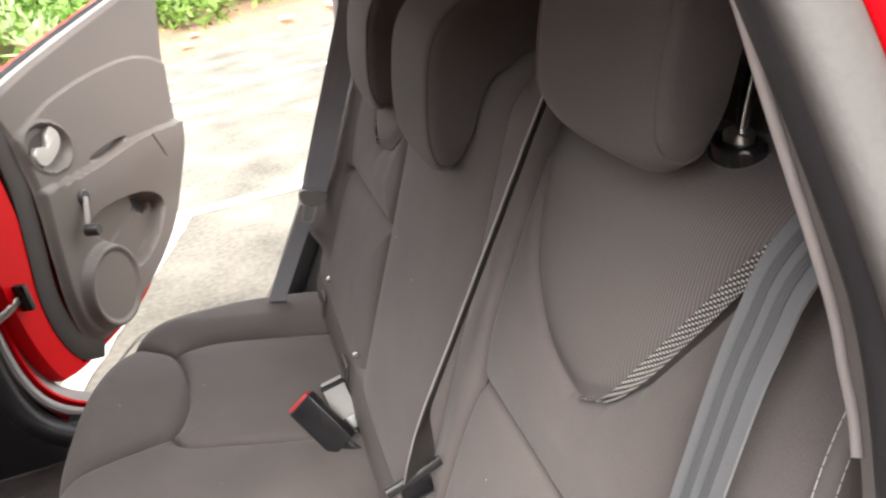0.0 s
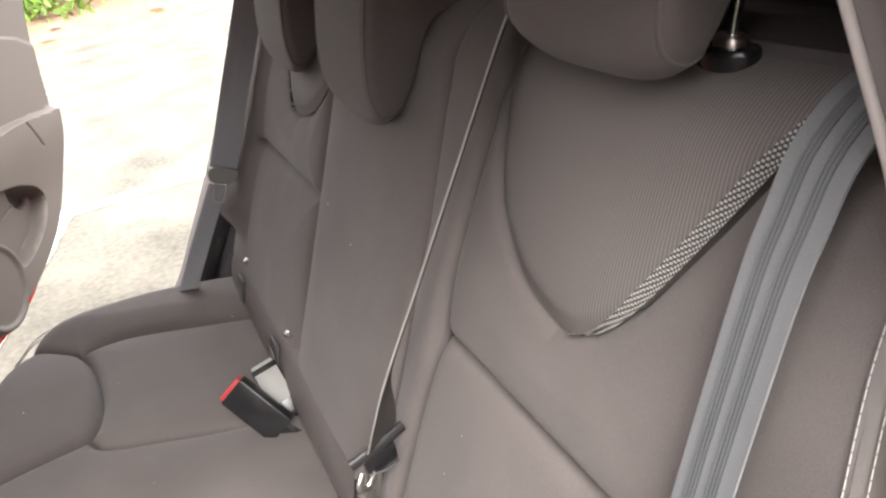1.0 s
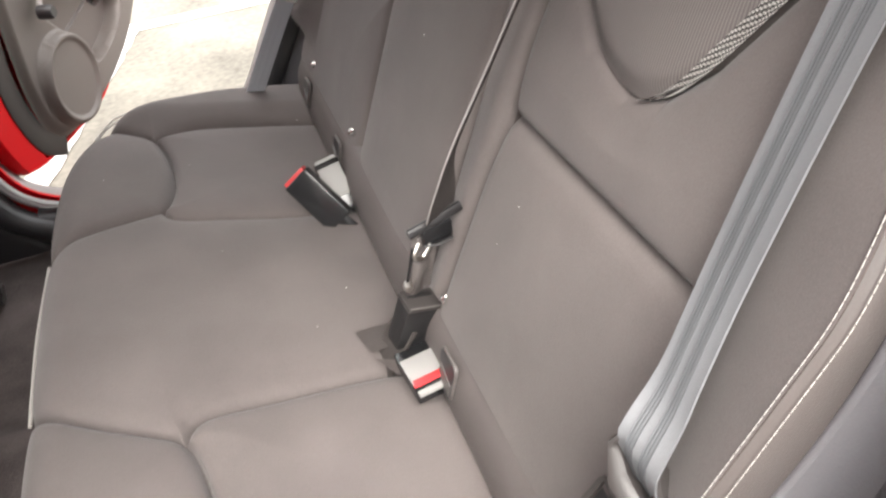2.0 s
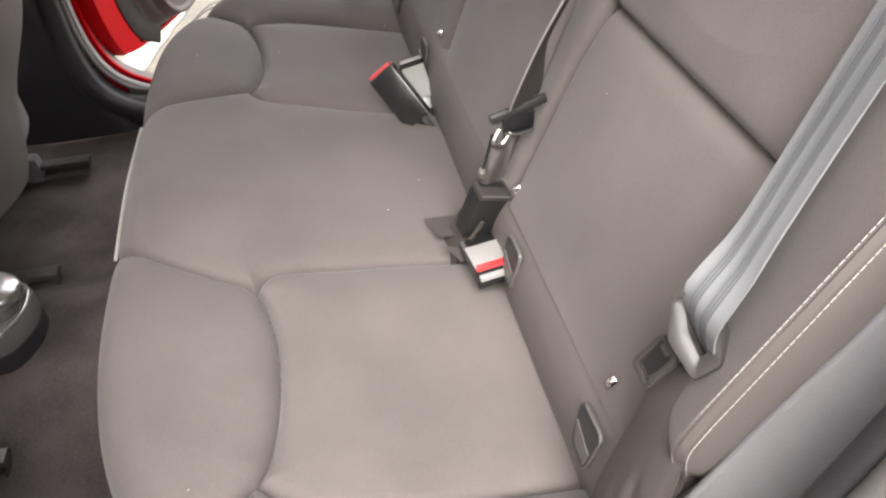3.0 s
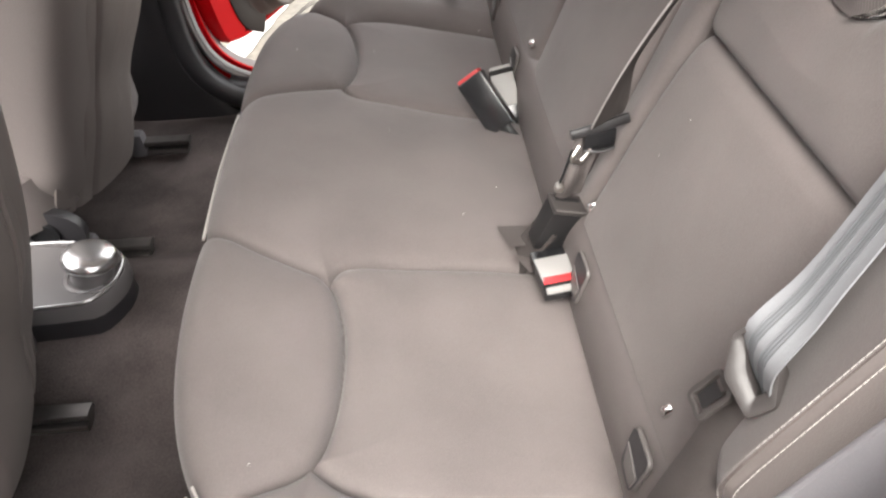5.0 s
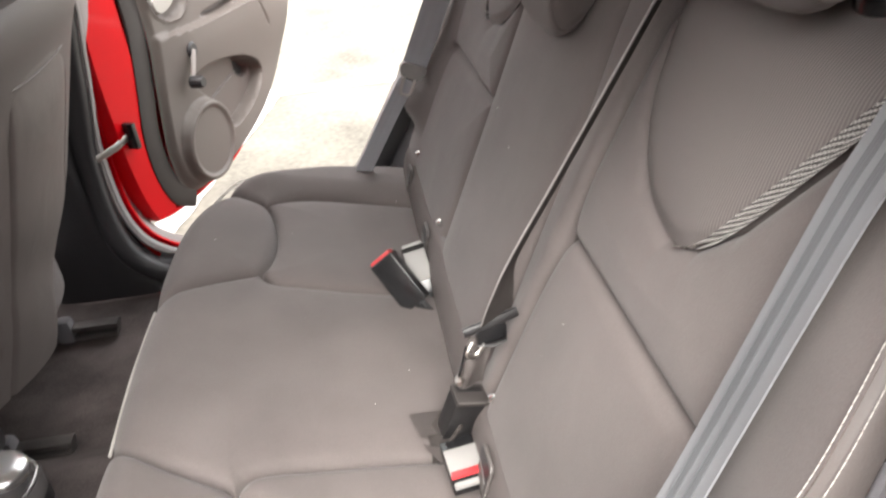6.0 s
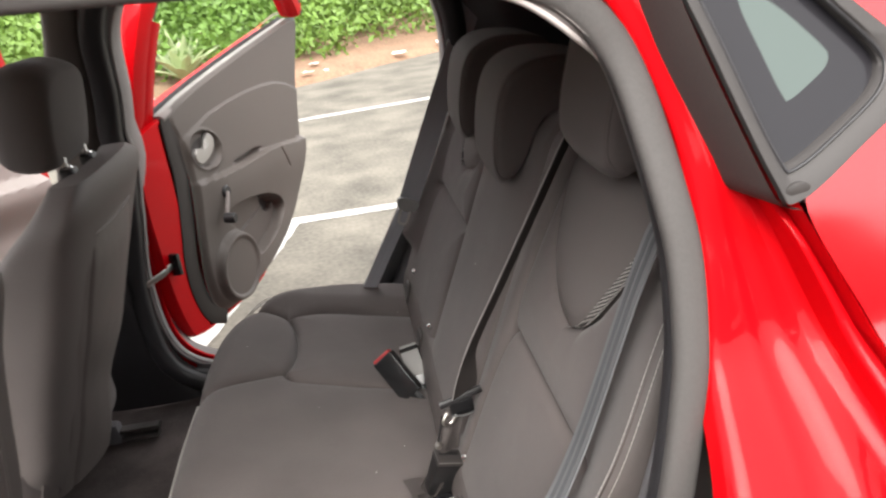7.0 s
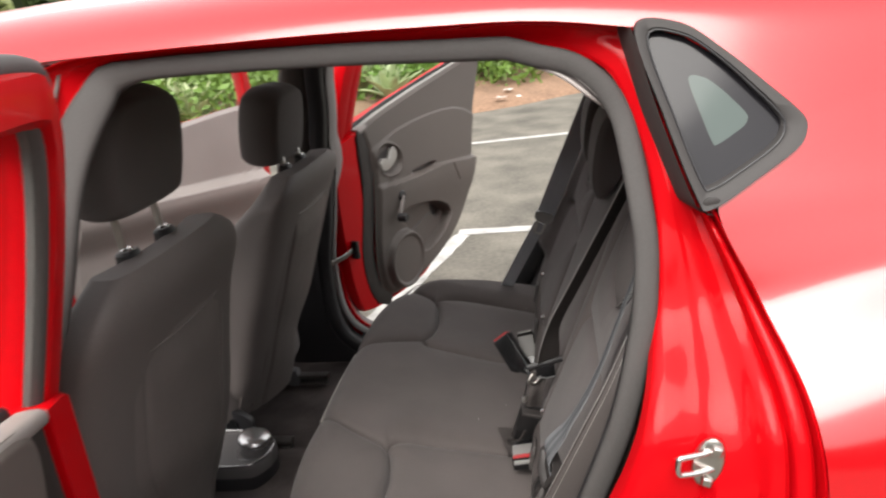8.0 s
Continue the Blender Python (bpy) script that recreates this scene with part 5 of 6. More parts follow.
def near_belt():
    b = thing("seat_belt", (0.0, -0.58, 0.50), "grey striped seat belt running down the backrest into a plastic guide", "seat belt", "outer rear belts")
    path = [(0.014, -0.561, 0.744), (0.0090, -0.559, 0.7585), (0.0075, -0.5577, 0.7765), (0.019, -0.5530, 0.791), (0.038, -0.5455, 0.812), (0.080, -0.527, 0.880), (0.128, -0.520, 1.005), (0.1435, -0.5215, 1.048), (0.157, -0.523, 1.078), (0.182, -0.526, 1.100), (0.22, -0.53, 1.104), (0.28, -0.54, 1.10)]
    path = spline(path, 60)
    turn = (1 - step(np.linspace(0, 1, 60), 0.03, 0.20))[:, None]
    across = np.array((0.15, -0.92, -0.33)) * turn + np.array((-0.13, -0.99, 0.02)) * (1 - turn)
    across /= np.linalg.norm(across, axis=1, keepdims=True)
    ribbon("webbing", path, across, WEBBING_LIGHT, b, "grey striped webbing", width=0.039)
    for k in (-0.0068, 0.0068):
        ribbon("stripe", path + across * k + np.array((-0.0016, 0.0004, 0.0006)), across, WEBBING_STRIPE, b, "darker blue-grey stripe", width=0.0072, thick=0.0004)
    face = np.array((-0.744, -0.446, 0.497))
    outer = cornered([(0.001, -0.535, 0.768), (0.010, -0.538, 0.779), (0.020, -0.568, 0.765), (0.016, -0.583, 0.748), (0.002, -0.578, 0.731), (-0.006, -0.550, 0.743)], 0.16)
    inner = cornered([(0.0055, -0.541, 0.7695), (0.0090, -0.544, 0.7725), (0.0160, -0.566, 0.7615), (0.0130, -0.571, 0.7535), (0.0065, -0.5705, 0.7445), (0.0040, -0.556, 0.755)], 0.16)
    rows = [outer * (1 - k) + inner * k + face * d for k, d in ((0.02, -0.010), (-0.02, -0.004), (0.0, 0.003), (0.10, 0.0055), (0.55, 0.0055), (0.75, 0.003), (0.97, 0.0015), (1.0, -0.002), (1.0, -0.010))]
    raw("belt_guide", np.vstack(rows), [f[::-1] for f in grid_faces(len(rows), len(outer), closed_u=True, closed_v=True)], PLASTIC_GUIDE, b, "grey plastic belt guide with a slot")
    ring = keyed([(-0.012, -0.015), (0.0, -0.0155), (0.012, -0.015), (0.0125, 0.0), (0.012, 0.015), (0.0, 0.0155), (-0.012, 0.015), (-0.0125, 0.0)], 5)
    u, v = Vector((0.016, -0.004, 0.030)).normalized(), Vector((0.001, -1.0, -0.10)).normalized()
    m = Matrix((u.cross(v), v, u)).transposed().to_4x4()
    m.translation = Vector((-0.009, -0.546, 0.717))
    swept("tongue_loop", np.stack([np.zeros(40), ring[:, 0] * 0.8, ring[:, 1]], 1), 0.005, 0.005, (1, 0, 0), PLASTIC_GUIDE, b, "grey square tongue loop", closed=True, square=0.6, m=m)
    slab("loop_plate", [(-0.006, -0.010), (0.006, -0.010), (0.006, 0.010), (-0.006, 0.010)], 0.001, -0.002, BUCKLE_BLACK, b, "dark plate in the loop", m=m @ pose(0, 0, 0, 0, 0, 90))
    # loose cloth sleeve round the lower webbing, with soft folds
    mid = spline([(0.006, -0.548, 0.722), (-0.001, -0.556, 0.700), (-0.014, -0.570, 0.664), (-0.034, -0.588, 0.622), (-0.052, -0.600, 0.575), (-0.064, -0.608, 0.50)], 70)
    u = np.linspace(0, 1, 70)
    wide = 0.036 + 0.052 * step(u, 0.0, 0.45)
    ac = np.array((0.31, -0.60, 0.74)) / np.linalg.norm((0.31, -0.60, 0.74))
    out = np.array((-0.80, -0.58, -0.14))
    w = np.linspace(-0.5, 0.5, 49)
    bulge = 0.012 * (1 - (2 * w) ** 2)[None] * step(u, 0.0, 0.3)[:, None] - 0.009 * np.exp(-(((w[None] + 0.02 - 0.25 * u[:, None]) / 0.07) ** 2)) * step(u, 0.25, 0.7)[:, None] + 0.0016 * np.sin(w[None] * 31 + 9 * u[:, None]) * step(u, 0.3, 0.7)[:, None]
    g = mid[:, None] + ac * (w[None] * wide[:, None])[..., None] + out * bulge[..., None]
    sheet("belt_sleeve", g, WEBBING_BROWN, b, 0.003, "dark brown cloth sleeve round the lower webbing")


def far_belt():
    b = thing("seat_belt", (0.0, 0.60, 0.40), "grey seat belt hanging in front of the rear pillar", "seat belt", "outer rear belts")
    ribbon("webbing", [(0.212, 0.538, 1.239), (0.157, 0.544, 1.114), (0.102, 0.551, 0.989), (0.055, 0.558, 0.882), (0.010, 0.563, 0.778)], (0.92, 0.06, -0.39), WEBBING_FAR_LIT, b, "blue-grey webbing, paler for the light from outside", width=0.049)
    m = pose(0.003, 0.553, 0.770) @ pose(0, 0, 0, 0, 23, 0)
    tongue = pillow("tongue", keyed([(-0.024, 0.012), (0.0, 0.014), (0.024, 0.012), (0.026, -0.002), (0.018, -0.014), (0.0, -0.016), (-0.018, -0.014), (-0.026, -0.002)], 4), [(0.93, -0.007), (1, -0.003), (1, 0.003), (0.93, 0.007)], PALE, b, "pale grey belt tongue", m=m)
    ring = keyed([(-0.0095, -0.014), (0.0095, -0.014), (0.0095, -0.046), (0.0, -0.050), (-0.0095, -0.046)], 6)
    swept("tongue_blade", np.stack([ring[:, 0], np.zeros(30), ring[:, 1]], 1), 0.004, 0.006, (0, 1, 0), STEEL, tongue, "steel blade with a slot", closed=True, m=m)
    ribbon("lower_webbing", [(-0.007, 0.566, 0.749), (-0.048, 0.580, 0.676), (-0.103, 0.595, 0.576), (-0.16, 0.612, 0.47)], (0.86, 0.10, -0.48), WEBBING_FAR_LIT, b, "grey lower webbing", width=0.034)


def centre_belt():
    b = thing("centre_seat_belt", (0.0, -0.17, 0.50), "black centre seat belt with adapter and buckle against the backrest", "seat belt")
    edge = spline([(-0.012, -0.192, 0.715), (-0.004, -0.206, 0.755), (0.016, -0.216, 0.812), (0.062, -0.221, 0.90), (0.115, -0.224, 1.0), (0.160, -0.227, 1.085), (0.185, -0.228, 1.125)], 60)
    turn = step(np.linspace(0, 1, 60), 0.0, 0.20)[:, None]
    across = np.array((0.80, 0.52, 0.05)) * (1 - turn) + np.array((0.47, 0.84, -0.26)) * turn
    across /= np.linalg.norm(across, axis=1, keepdims=True)
    ribbon("webbing", edge + across * 0.0235, across, WEBBING_BLACK, b, "black webbing")
    # pale line paints the light that falls on the webbing's front edge
    swept("lit_edge", edge, 0.0022, 0.0022, (0, 1, 0), WEBBING_EDGE_LIT, b, "pale line for the light on the webbing's edge", seg=6)
    bar = swept("adapter_bar", spline([(-0.032, -0.186, 0.704), (0.0, -0.181, 0.709), (0.033, -0.173, 0.714)], 12), 0.011, 0.008, (0, 0.4, 1), BLACK_GREY, b, "black adapter bar", seg=12, square=0.5)
    swept("bar_clip", spline([(-0.022, -0.190, 0.692), (-0.030, -0.195, 0.680), (-0.020, -0.19, 0.672), (-0.008, -0.186, 0.684)], 20), 0.004, 0.006, (0, 1, 0), STEEL, bar, "steel clip", seg=8)
    block("adapter_plate", (0.036, 0.011, 0.026), pose(0.001, -0.180, 0.694) @ pose(0, 0, 0, 8, -4, 8), BLACK_GLOSS, b, "black glossy plate under the bar", bevel=0.003)
    swept("plate_edge", np.array([(-0.016, -0.187, 0.684), (0.002, -0.188, 0.682), (0.018, -0.185, 0.684)]), 0.004, 0.003, (0, 1, 0), BLACK_GREY, b, "worn edge of the plate", seg=6)
    g = spline([(-0.008, 0, 0.692), (-0.013, 0, 0.677), (-0.019, 0, 0.652), (-0.024, 0, 0.628), (-0.027, 0, 0.612)], 24)
    fold = np.array([[(p[0] + k * (0.0155 - 0.0015 * math.sin(90 * p[2])), -0.180 + 0.006 * math.sin(k * 2.2) - 0.005 * math.cos(70 * (p[2] - 0.652)) + 0.003 * k * k, p[2]) for k in np.linspace(-1, 1, 14)] for p in g])
    sheet("folded_webbing", fold, WEBBING_FOLD, b, 0.003, "grey-brown folded webbing")
    swept("cord", spline([(-0.030, -0.190, 0.688), (-0.034, -0.190, 0.672), (-0.038, -0.190, 0.656), (-0.041, -0.189, 0.644)], 16), 0.0032, 0.0032, (0, 1, 0), BLACK_GLOSS, b, "black cord", seg=6)
    pillow("cord_end", oval(0.011, 0.013, 12, 2), [(0.6, -0.006), (1, -0.002), (1, 0.002), (0.6, 0.006)], STEEL, b, "steel cord end", m=pose(-0.041, -0.189, 0.638))
    z, x = Vector((0.021, -0.006, 0.058)).normalized(), Vector((0.037, 0.004, 0.003))
    x = (x - x.dot(z) * z).normalized()
    m = Matrix((x, z.cross(x), z)).transposed().to_4x4()
    m.translation = Vector((-0.029, -0.184, 0.608))
    box = block("buckle", (0.040, 0.027, 0.062), m @ pose(0, 0, -0.034), BUCKLE_BLACK, b, "black buckle", bevel=0.004, taper=1.08)
    block("buckle_lid", (0.043, 0.031, 0.007), m @ pose(0, 0, 0.0), PLASTIC_GUIDE, box, "grey lid of the buckle", bevel=0.0025)
    # pale strip paints the light along the lid's rim
    swept("lid_rim", np.array([tuple(m @ Vector(p)) for p in ((-0.020, -0.0150, 0.003), (0.0, -0.0155, 0.0035), (0.020, -0.0150, 0.003))]), 0.0022, 0.0022, (0, 1, 0), SLOT_RIM, box, "pale strip for the light on the lid's edge", seg=6)
    block("lid_slot", (0.032, 0.007, 0.002), m @ pose(0, 0.006, 0.0035), BUCKLE_BLACK, box, bevel=0.0006)
    ribbon("lower_webbing", [(-0.052, -0.176, 0.570), (-0.066, -0.172, 0.545), (-0.082, -0.168, 0.515), (-0.09, -0.166, 0.49)], (0.3, -0.9, 0.2), WEBBING_BLACK, b, "black webbing", width=0.050, thick=0.004)
    for pts in ([(-0.104, -0.127, 0.537), (-0.060, -0.123, 0.531), (-0.072, -0.168, 0.536), (-0.092, -0.170, 0.537)], [(-0.092, -0.178, 0.534), (-0.070, -0.190, 0.534), (-0.066, -0.210, 0.531), (-0.073, -0.211, 0.530)]):
        o = np.array(pts)
        bm = bmesh.new()
        bm.faces.new([bm.verts.new(p) for p in o])
        bmesh.ops.solidify(bm, geom=bm.faces[:], thickness=0.002)
        part("fabric_flap", bm, FABRIC, b, "charcoal fabric flap of the buckle slot")


def buckle(base, tip, wide, label, pale=0, size=(0.040, 0.022), red=True):
    """Belt buckle from its base to its tip: body, red button at the tip, pale label on one flat side."""
    base, tip, wide = Vector(base), Vector(tip), Vector(wide)
    z = (tip - base).normalized()
    x = (wide - wide.dot(z) * z).normalized()
    y = z.cross(x)
    h = (tip - base).length
    m = Matrix((x, y, z)).transposed().to_4x4()
    m.translation = base
    b = thing("belt_buckle", base, label, "belt buckle", "belt buckles")
    block("body", (size[0], size[1], h), m @ pose(0, 0, h / 2), BLACK_GLOSS, b, "black plastic body", bevel=0.004)
    block("button", (size[0] * 0.86, size[1] * (0.80 if pale <= 0 else 0.30), 0.008), m @ pose(0, 0 if pale <= 0 else size[1] * 0.22, h + 0.001), RED_BUTTON if red and pale <= 0 else PALE, b, "press button", bevel=0.002)
    if pale:
        block("label_plate", (size[0] * 0.92, 0.002, h * 0.62), m @ pose(0, pale * (size[1] / 2 + 0.0005), h * 0.58), PALE, b, "pale printed side plate", bevel=0.0008)
        if red:
            block("button_edge", (size[0] * 0.90, 0.006, 0.012), m @ pose(0, pale * (size[1] / 2 - 0.0014), h - 0.009), RED_BUTTON, b, "red button edge", bevel=0.0015)
    swept("stalk", np.array([tuple(base + z * 0.004), tuple(base - z * 0.02 + Vector((0.006, 0, -0.006))), tuple(base - z * 0.035 + Vector((0.016, 0, -0.02)))]), 0.026, 0.008, tuple(x), BLACK_GLOSS, b, "black webbing stalk", seg=8)
    return b


NET = material("net_fabric", (0.075, 0.067, 0.064), 0.7, grain=0.3, grain_size=900, bump=0.2, spec=0.4)
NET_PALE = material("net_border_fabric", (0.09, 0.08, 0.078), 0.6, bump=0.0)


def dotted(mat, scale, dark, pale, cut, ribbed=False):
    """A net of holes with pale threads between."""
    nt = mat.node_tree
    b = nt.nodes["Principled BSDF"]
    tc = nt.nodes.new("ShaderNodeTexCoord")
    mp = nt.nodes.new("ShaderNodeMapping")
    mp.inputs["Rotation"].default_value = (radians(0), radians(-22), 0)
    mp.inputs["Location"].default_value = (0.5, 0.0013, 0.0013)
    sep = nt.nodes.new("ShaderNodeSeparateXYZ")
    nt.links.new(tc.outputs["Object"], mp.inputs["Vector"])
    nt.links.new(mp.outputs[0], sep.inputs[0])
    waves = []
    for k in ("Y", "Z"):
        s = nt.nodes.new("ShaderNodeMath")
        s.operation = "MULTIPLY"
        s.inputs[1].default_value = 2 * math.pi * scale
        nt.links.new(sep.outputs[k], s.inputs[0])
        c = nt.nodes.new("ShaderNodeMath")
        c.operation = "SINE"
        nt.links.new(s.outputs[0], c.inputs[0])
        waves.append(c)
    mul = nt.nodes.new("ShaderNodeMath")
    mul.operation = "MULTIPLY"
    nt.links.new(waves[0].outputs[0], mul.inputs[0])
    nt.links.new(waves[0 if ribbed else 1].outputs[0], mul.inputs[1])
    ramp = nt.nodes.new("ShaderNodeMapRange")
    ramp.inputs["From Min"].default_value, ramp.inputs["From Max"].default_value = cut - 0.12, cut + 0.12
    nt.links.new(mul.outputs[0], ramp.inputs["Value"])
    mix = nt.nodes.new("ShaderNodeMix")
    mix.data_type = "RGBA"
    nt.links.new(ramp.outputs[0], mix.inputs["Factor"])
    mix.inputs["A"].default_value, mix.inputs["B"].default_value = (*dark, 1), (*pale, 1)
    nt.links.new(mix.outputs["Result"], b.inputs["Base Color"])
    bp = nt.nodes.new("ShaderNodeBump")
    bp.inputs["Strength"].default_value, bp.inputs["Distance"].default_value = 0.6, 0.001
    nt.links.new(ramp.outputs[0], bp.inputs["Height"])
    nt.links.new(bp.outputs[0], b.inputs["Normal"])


dotted(NET, 205, (0.096, 0.083, 0.080), (0.140, 0.124, 0.119), 0.45, ribbed=True)
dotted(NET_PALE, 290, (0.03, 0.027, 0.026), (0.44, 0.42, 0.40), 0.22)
VINYL_SOFT = material("dark_smooth_strip", (0.098, 0.085, 0.082), 0.5, grain=0.2, grain_size=500, bump=0.2)
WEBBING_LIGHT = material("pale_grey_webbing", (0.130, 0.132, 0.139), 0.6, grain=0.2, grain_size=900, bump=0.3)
# same webbing as the near belt, brightened in colour for the outside light
WEBBING_FAR_LIT = material("blue_grey_webbing_lit", (0.34, 0.345, 0.37), 0.6, grain=0.2, grain_size=900, bump=0.3)
BLACK_GREY = material("black_grey_plastic", (0.020, 0.019, 0.020), 0.35, bump=0.05, spec=0.35)
BUCKLE_BLACK = material("black_buckle_plastic", (0.012, 0.0115, 0.012), 0.45, bump=0.05, spec=0.3)
WEBBING_FOLD = material("dark_grey_folded_webbing", (0.085, 0.075, 0.072), 0.40, grain=0.3, grain_size=700, bump=0.3, spec=0.25)
WEBBING_STRIPE = material("blue_grey_stripe", (0.072, 0.075, 0.080), 0.6, grain=0.2, grain_size=900, bump=0.3)
WEBBING_BROWN = material("dark_brown_webbing", (0.040, 0.034, 0.032), 0.6, grain=0.3, grain_size=500, blotch=0.3, blotch_size=40, bump=0.3)
SLOT_RIM = material("grey_slot_plastic", (0.085, 0.077, 0.074), 0.4, bump=0.1)
PLASTIC_GUIDE = material("grey_guide_plastic", (0.032, 0.028, 0.027), 0.5, bump=0.1)
WEBBING_EDGE_LIT = material("lit_webbing_edge", (0.20, 0.185, 0.18), 0.6, bump=0.1)
WEBBING_BLACK = material("black_webbing", (0.046, 0.040, 0.038), 0.8, grain=0.2, grain_size=900, bump=0.3, spec=0.2)

cushion()
near_seams = [[(-0.50, 0.818), (-0.197, 0.818)], MESH_EDGE]
near_back = backrest("rear_bench", -0.60, -0.192, near_seams, "charcoal fabric rear backrest with a net insert and vinyl bolster")
mesh_insert(near_back, False)
bolster(near_back, -1)
far_edge = [(-y, z) for y, z in MESH_EDGE]
far_seams = [[(0.201, 0.820), (0.523, 0.817)], [(0.186, 0.6), (0.201, 0.820), (0.214, 0.95), (0.22, 1.09)], [(-0.134, 0.62), (-0.118, 0.896), (-0.102, 1.0), (-0.095, 1.09)], far_edge]
far_back = backrest("rear_bench", -0.188, 0.60, far_seams, "charcoal fabric rear backrest, wide part with the centre panel", n=640)
mesh_insert(far_back, True)
bolster(far_back, 1)
seat_base_trim()
for y in (-0.49, -0.21, 0.21, 0.49):
    stud(y)
headrest_raised(-0.346, "raised dark fabric headrest on chrome posts")
headrest_saddle(0.350, "dark fabric headrest pushed down in front of the rear pillar")
headrest_saddle(0.037, "dark fabric centre headrest pushed down over the backrest")
near_belt()
far_belt()
centre_belt()
buckle((-0.050, -0.192, 0.537), (-0.045, -0.262, 0.545), (0.95, 0.28, 0.06), "black belt buckle with red button and pale top lying flat", 1, (0.044, 0.024))
buckle((-0.060, 0.132, 0.522), (-0.107, 0.181, 0.587), (0.039, -0.004, 0.027), "black belt buckle with red button standing in its slot", 0, (0.046, 0.026))
buckle((-0.040, 0.176, 0.508), (-0.054, 0.230, 0.572), (1.0, 0.0, 0.12), "black belt buckle with a pale side plate in the seat slot", -1, (0.040, 0.022), red=False)

# ---- front seats and console ----


def seat_rear(z, y):
    """The rear face of a front backrest; the seat on the near side stands more upright."""
    return -0.630 + 0.36 * (z - 0.80) + (0.046 * step(1.0 - z, 0.05, 0.45) if y < 0 else 0.0)


def front_seat(y, label, drop=0.0, head=0.0):
    s = thing("front_seat", (-0.85, y, 0.30), label, "car seat", "front seats")
    # backrest: rings from the foot to the top, each a rounded oblong that is hollow in front
    lean_in = 0.50 if y > 0 else 0.80
    rings = []
    for z in np.r_[np.linspace(0.43, 0.94, 34), np.linspace(0.95, 1.045, 20)]:
        k = np.clip((z - 0.93) / 0.115, 0, 1)
        half = 0.238 + 0.012 * step(z, 0.45, 0.7) - 0.085 * k**3.2 - 0.02 * (1 - step(z, 0.43, 0.49))
        deep = 0.150 - 0.015 * step(z, 0.5, 0.85) - 0.095 * np.clip((z - 0.88) / 0.165, 0, 1)
        rear = seat_rear(z, y) - 0.030 * k**3
        a = np.linspace(0, 2 * np.pi, 96, endpoint=False)
        c, q = np.cos(a), np.sin(a)
        px = np.sign(c) * np.abs(c) ** 0.5
        py = np.sign(q) * np.abs(q) ** 0.36
        cut = 1 - lean_in * (1 - step(z, 0.43, 0.66 if y > 0 else 0.74)) * (py * y > 0)
        wing = 0.030 * np.clip(-px, 0, 1) * np.abs(py) ** 3
        rings.append(np.stack([rear - deep / 2 + deep / 2 * px - wing + 0.006 * np.clip(px, 0, 1) * (1 - py**2), y + half * py * cut, np.full(96, z) - drop * k], 1))
    g = np.array(rings)
    n = len(g)
    faces = grid_faces(n, 96, closed_v=True) + [tuple(range(96))[::-1], tuple((n - 1) * 96 + i for i in range(96))]
    raw("backrest", g.reshape(-1, 3), [f[::-1] for f in faces], SEAT_BACK, s, "dark fabric and vinyl backrest")
    # soft rear panel with the map pocket: hem, two upright folds and a loose lower edge
    w = np.linspace(-0.226, 0.226, 61)
    zs = np.linspace(0.405, 0.925, 60)
    yy, zz = np.meshgrid(w, zs, indexing="ij")
    fold = np.exp(-(((np.abs(yy) - 0.135) / 0.004) ** 2)) + np.exp(-(((np.abs(yy) - 0.180) / 0.0035) ** 2))
    out = 0.002 + 0.014 * (1 - (yy / 0.24) ** 2) * step(0.93 - zz, 0.0, 0.10) - 0.009 * fold + 0.006 * step(-zz, -0.60, -0.40) * np.cos(yy * 21) + 0.004 * np.sin(zz * 30 + yy * 9) * step(-zz, -0.8, -0.5)
    edge = np.minimum(np.minimum(0.226 - np.abs(yy), 0.925 - zz), 0.05)
    out *= step(edge, -0.001, 0.016)
    zz2 = zz + 0.015 * (yy / 0.226) ** 2 * step(zz, 0.7, 0.92) - 0.03 * (1 - step(zz, 0.40, 0.52)) * (1 - (yy / 0.226) ** 2)
    slim = 1 - lean_in * (1 - step(zz, 0.43, 0.66 if y > 0 else 0.74)) * (yy * y > 0)
    round_off = 0.068 * (1 - np.sqrt(1 - np.abs(yy / 0.251) ** 2.78))
    sheet("map_pocket", np.stack([seat_rear(zz, y) + 0.004 + out - round_off, y + yy * slim, zz2], -1), SEAT_POCKET, s, 0.004, "grey-brown vinyl map pocket with loose folds")
    hem = np.array([(seat_rear(0.905, y) + 0.009 - 0.068 * (1 - math.sqrt(1 - abs(k / 0.251) ** 2.78)), y + k, 0.905 + 0.015 * (k / 0.22) ** 2) for k in np.linspace(-0.218, 0.218, 30)])
    swept("pocket_hem", hem, 0.0045, 0.004, (0.3, 0, 1), SEAT_POCKET, s, "rolled hem of the pocket", seg=8)
    for side in (-1, 1):
        stand = np.array([(seat_rear(z, y) - 0.045, y + side * 0.2455, z) for z in np.linspace(0.67, 0.93, 30)])
        swept("flank_welt", stand, 0.006, 0.006, (1, 0, 0), PLASTIC_WARM, s, "dark welt along the flank", seg=6)
        for off in (0.0, 0.011):
            bend = np.array([(seat_rear(0.90 + off, y) - 0.036 - 0.060 * k, y + side * (0.2350 + 0.0125 * math.sin(1.57 * min(1, 2 * k))), 0.905 + off - 0.020 * k) for k in np.linspace(0, 1, 16)])
            swept("shoulder_seam", bend, 0.0022, 0.0022, (0, 0, 1), THREAD_DIM, s, "pale stitched shoulder seam", seg=6)
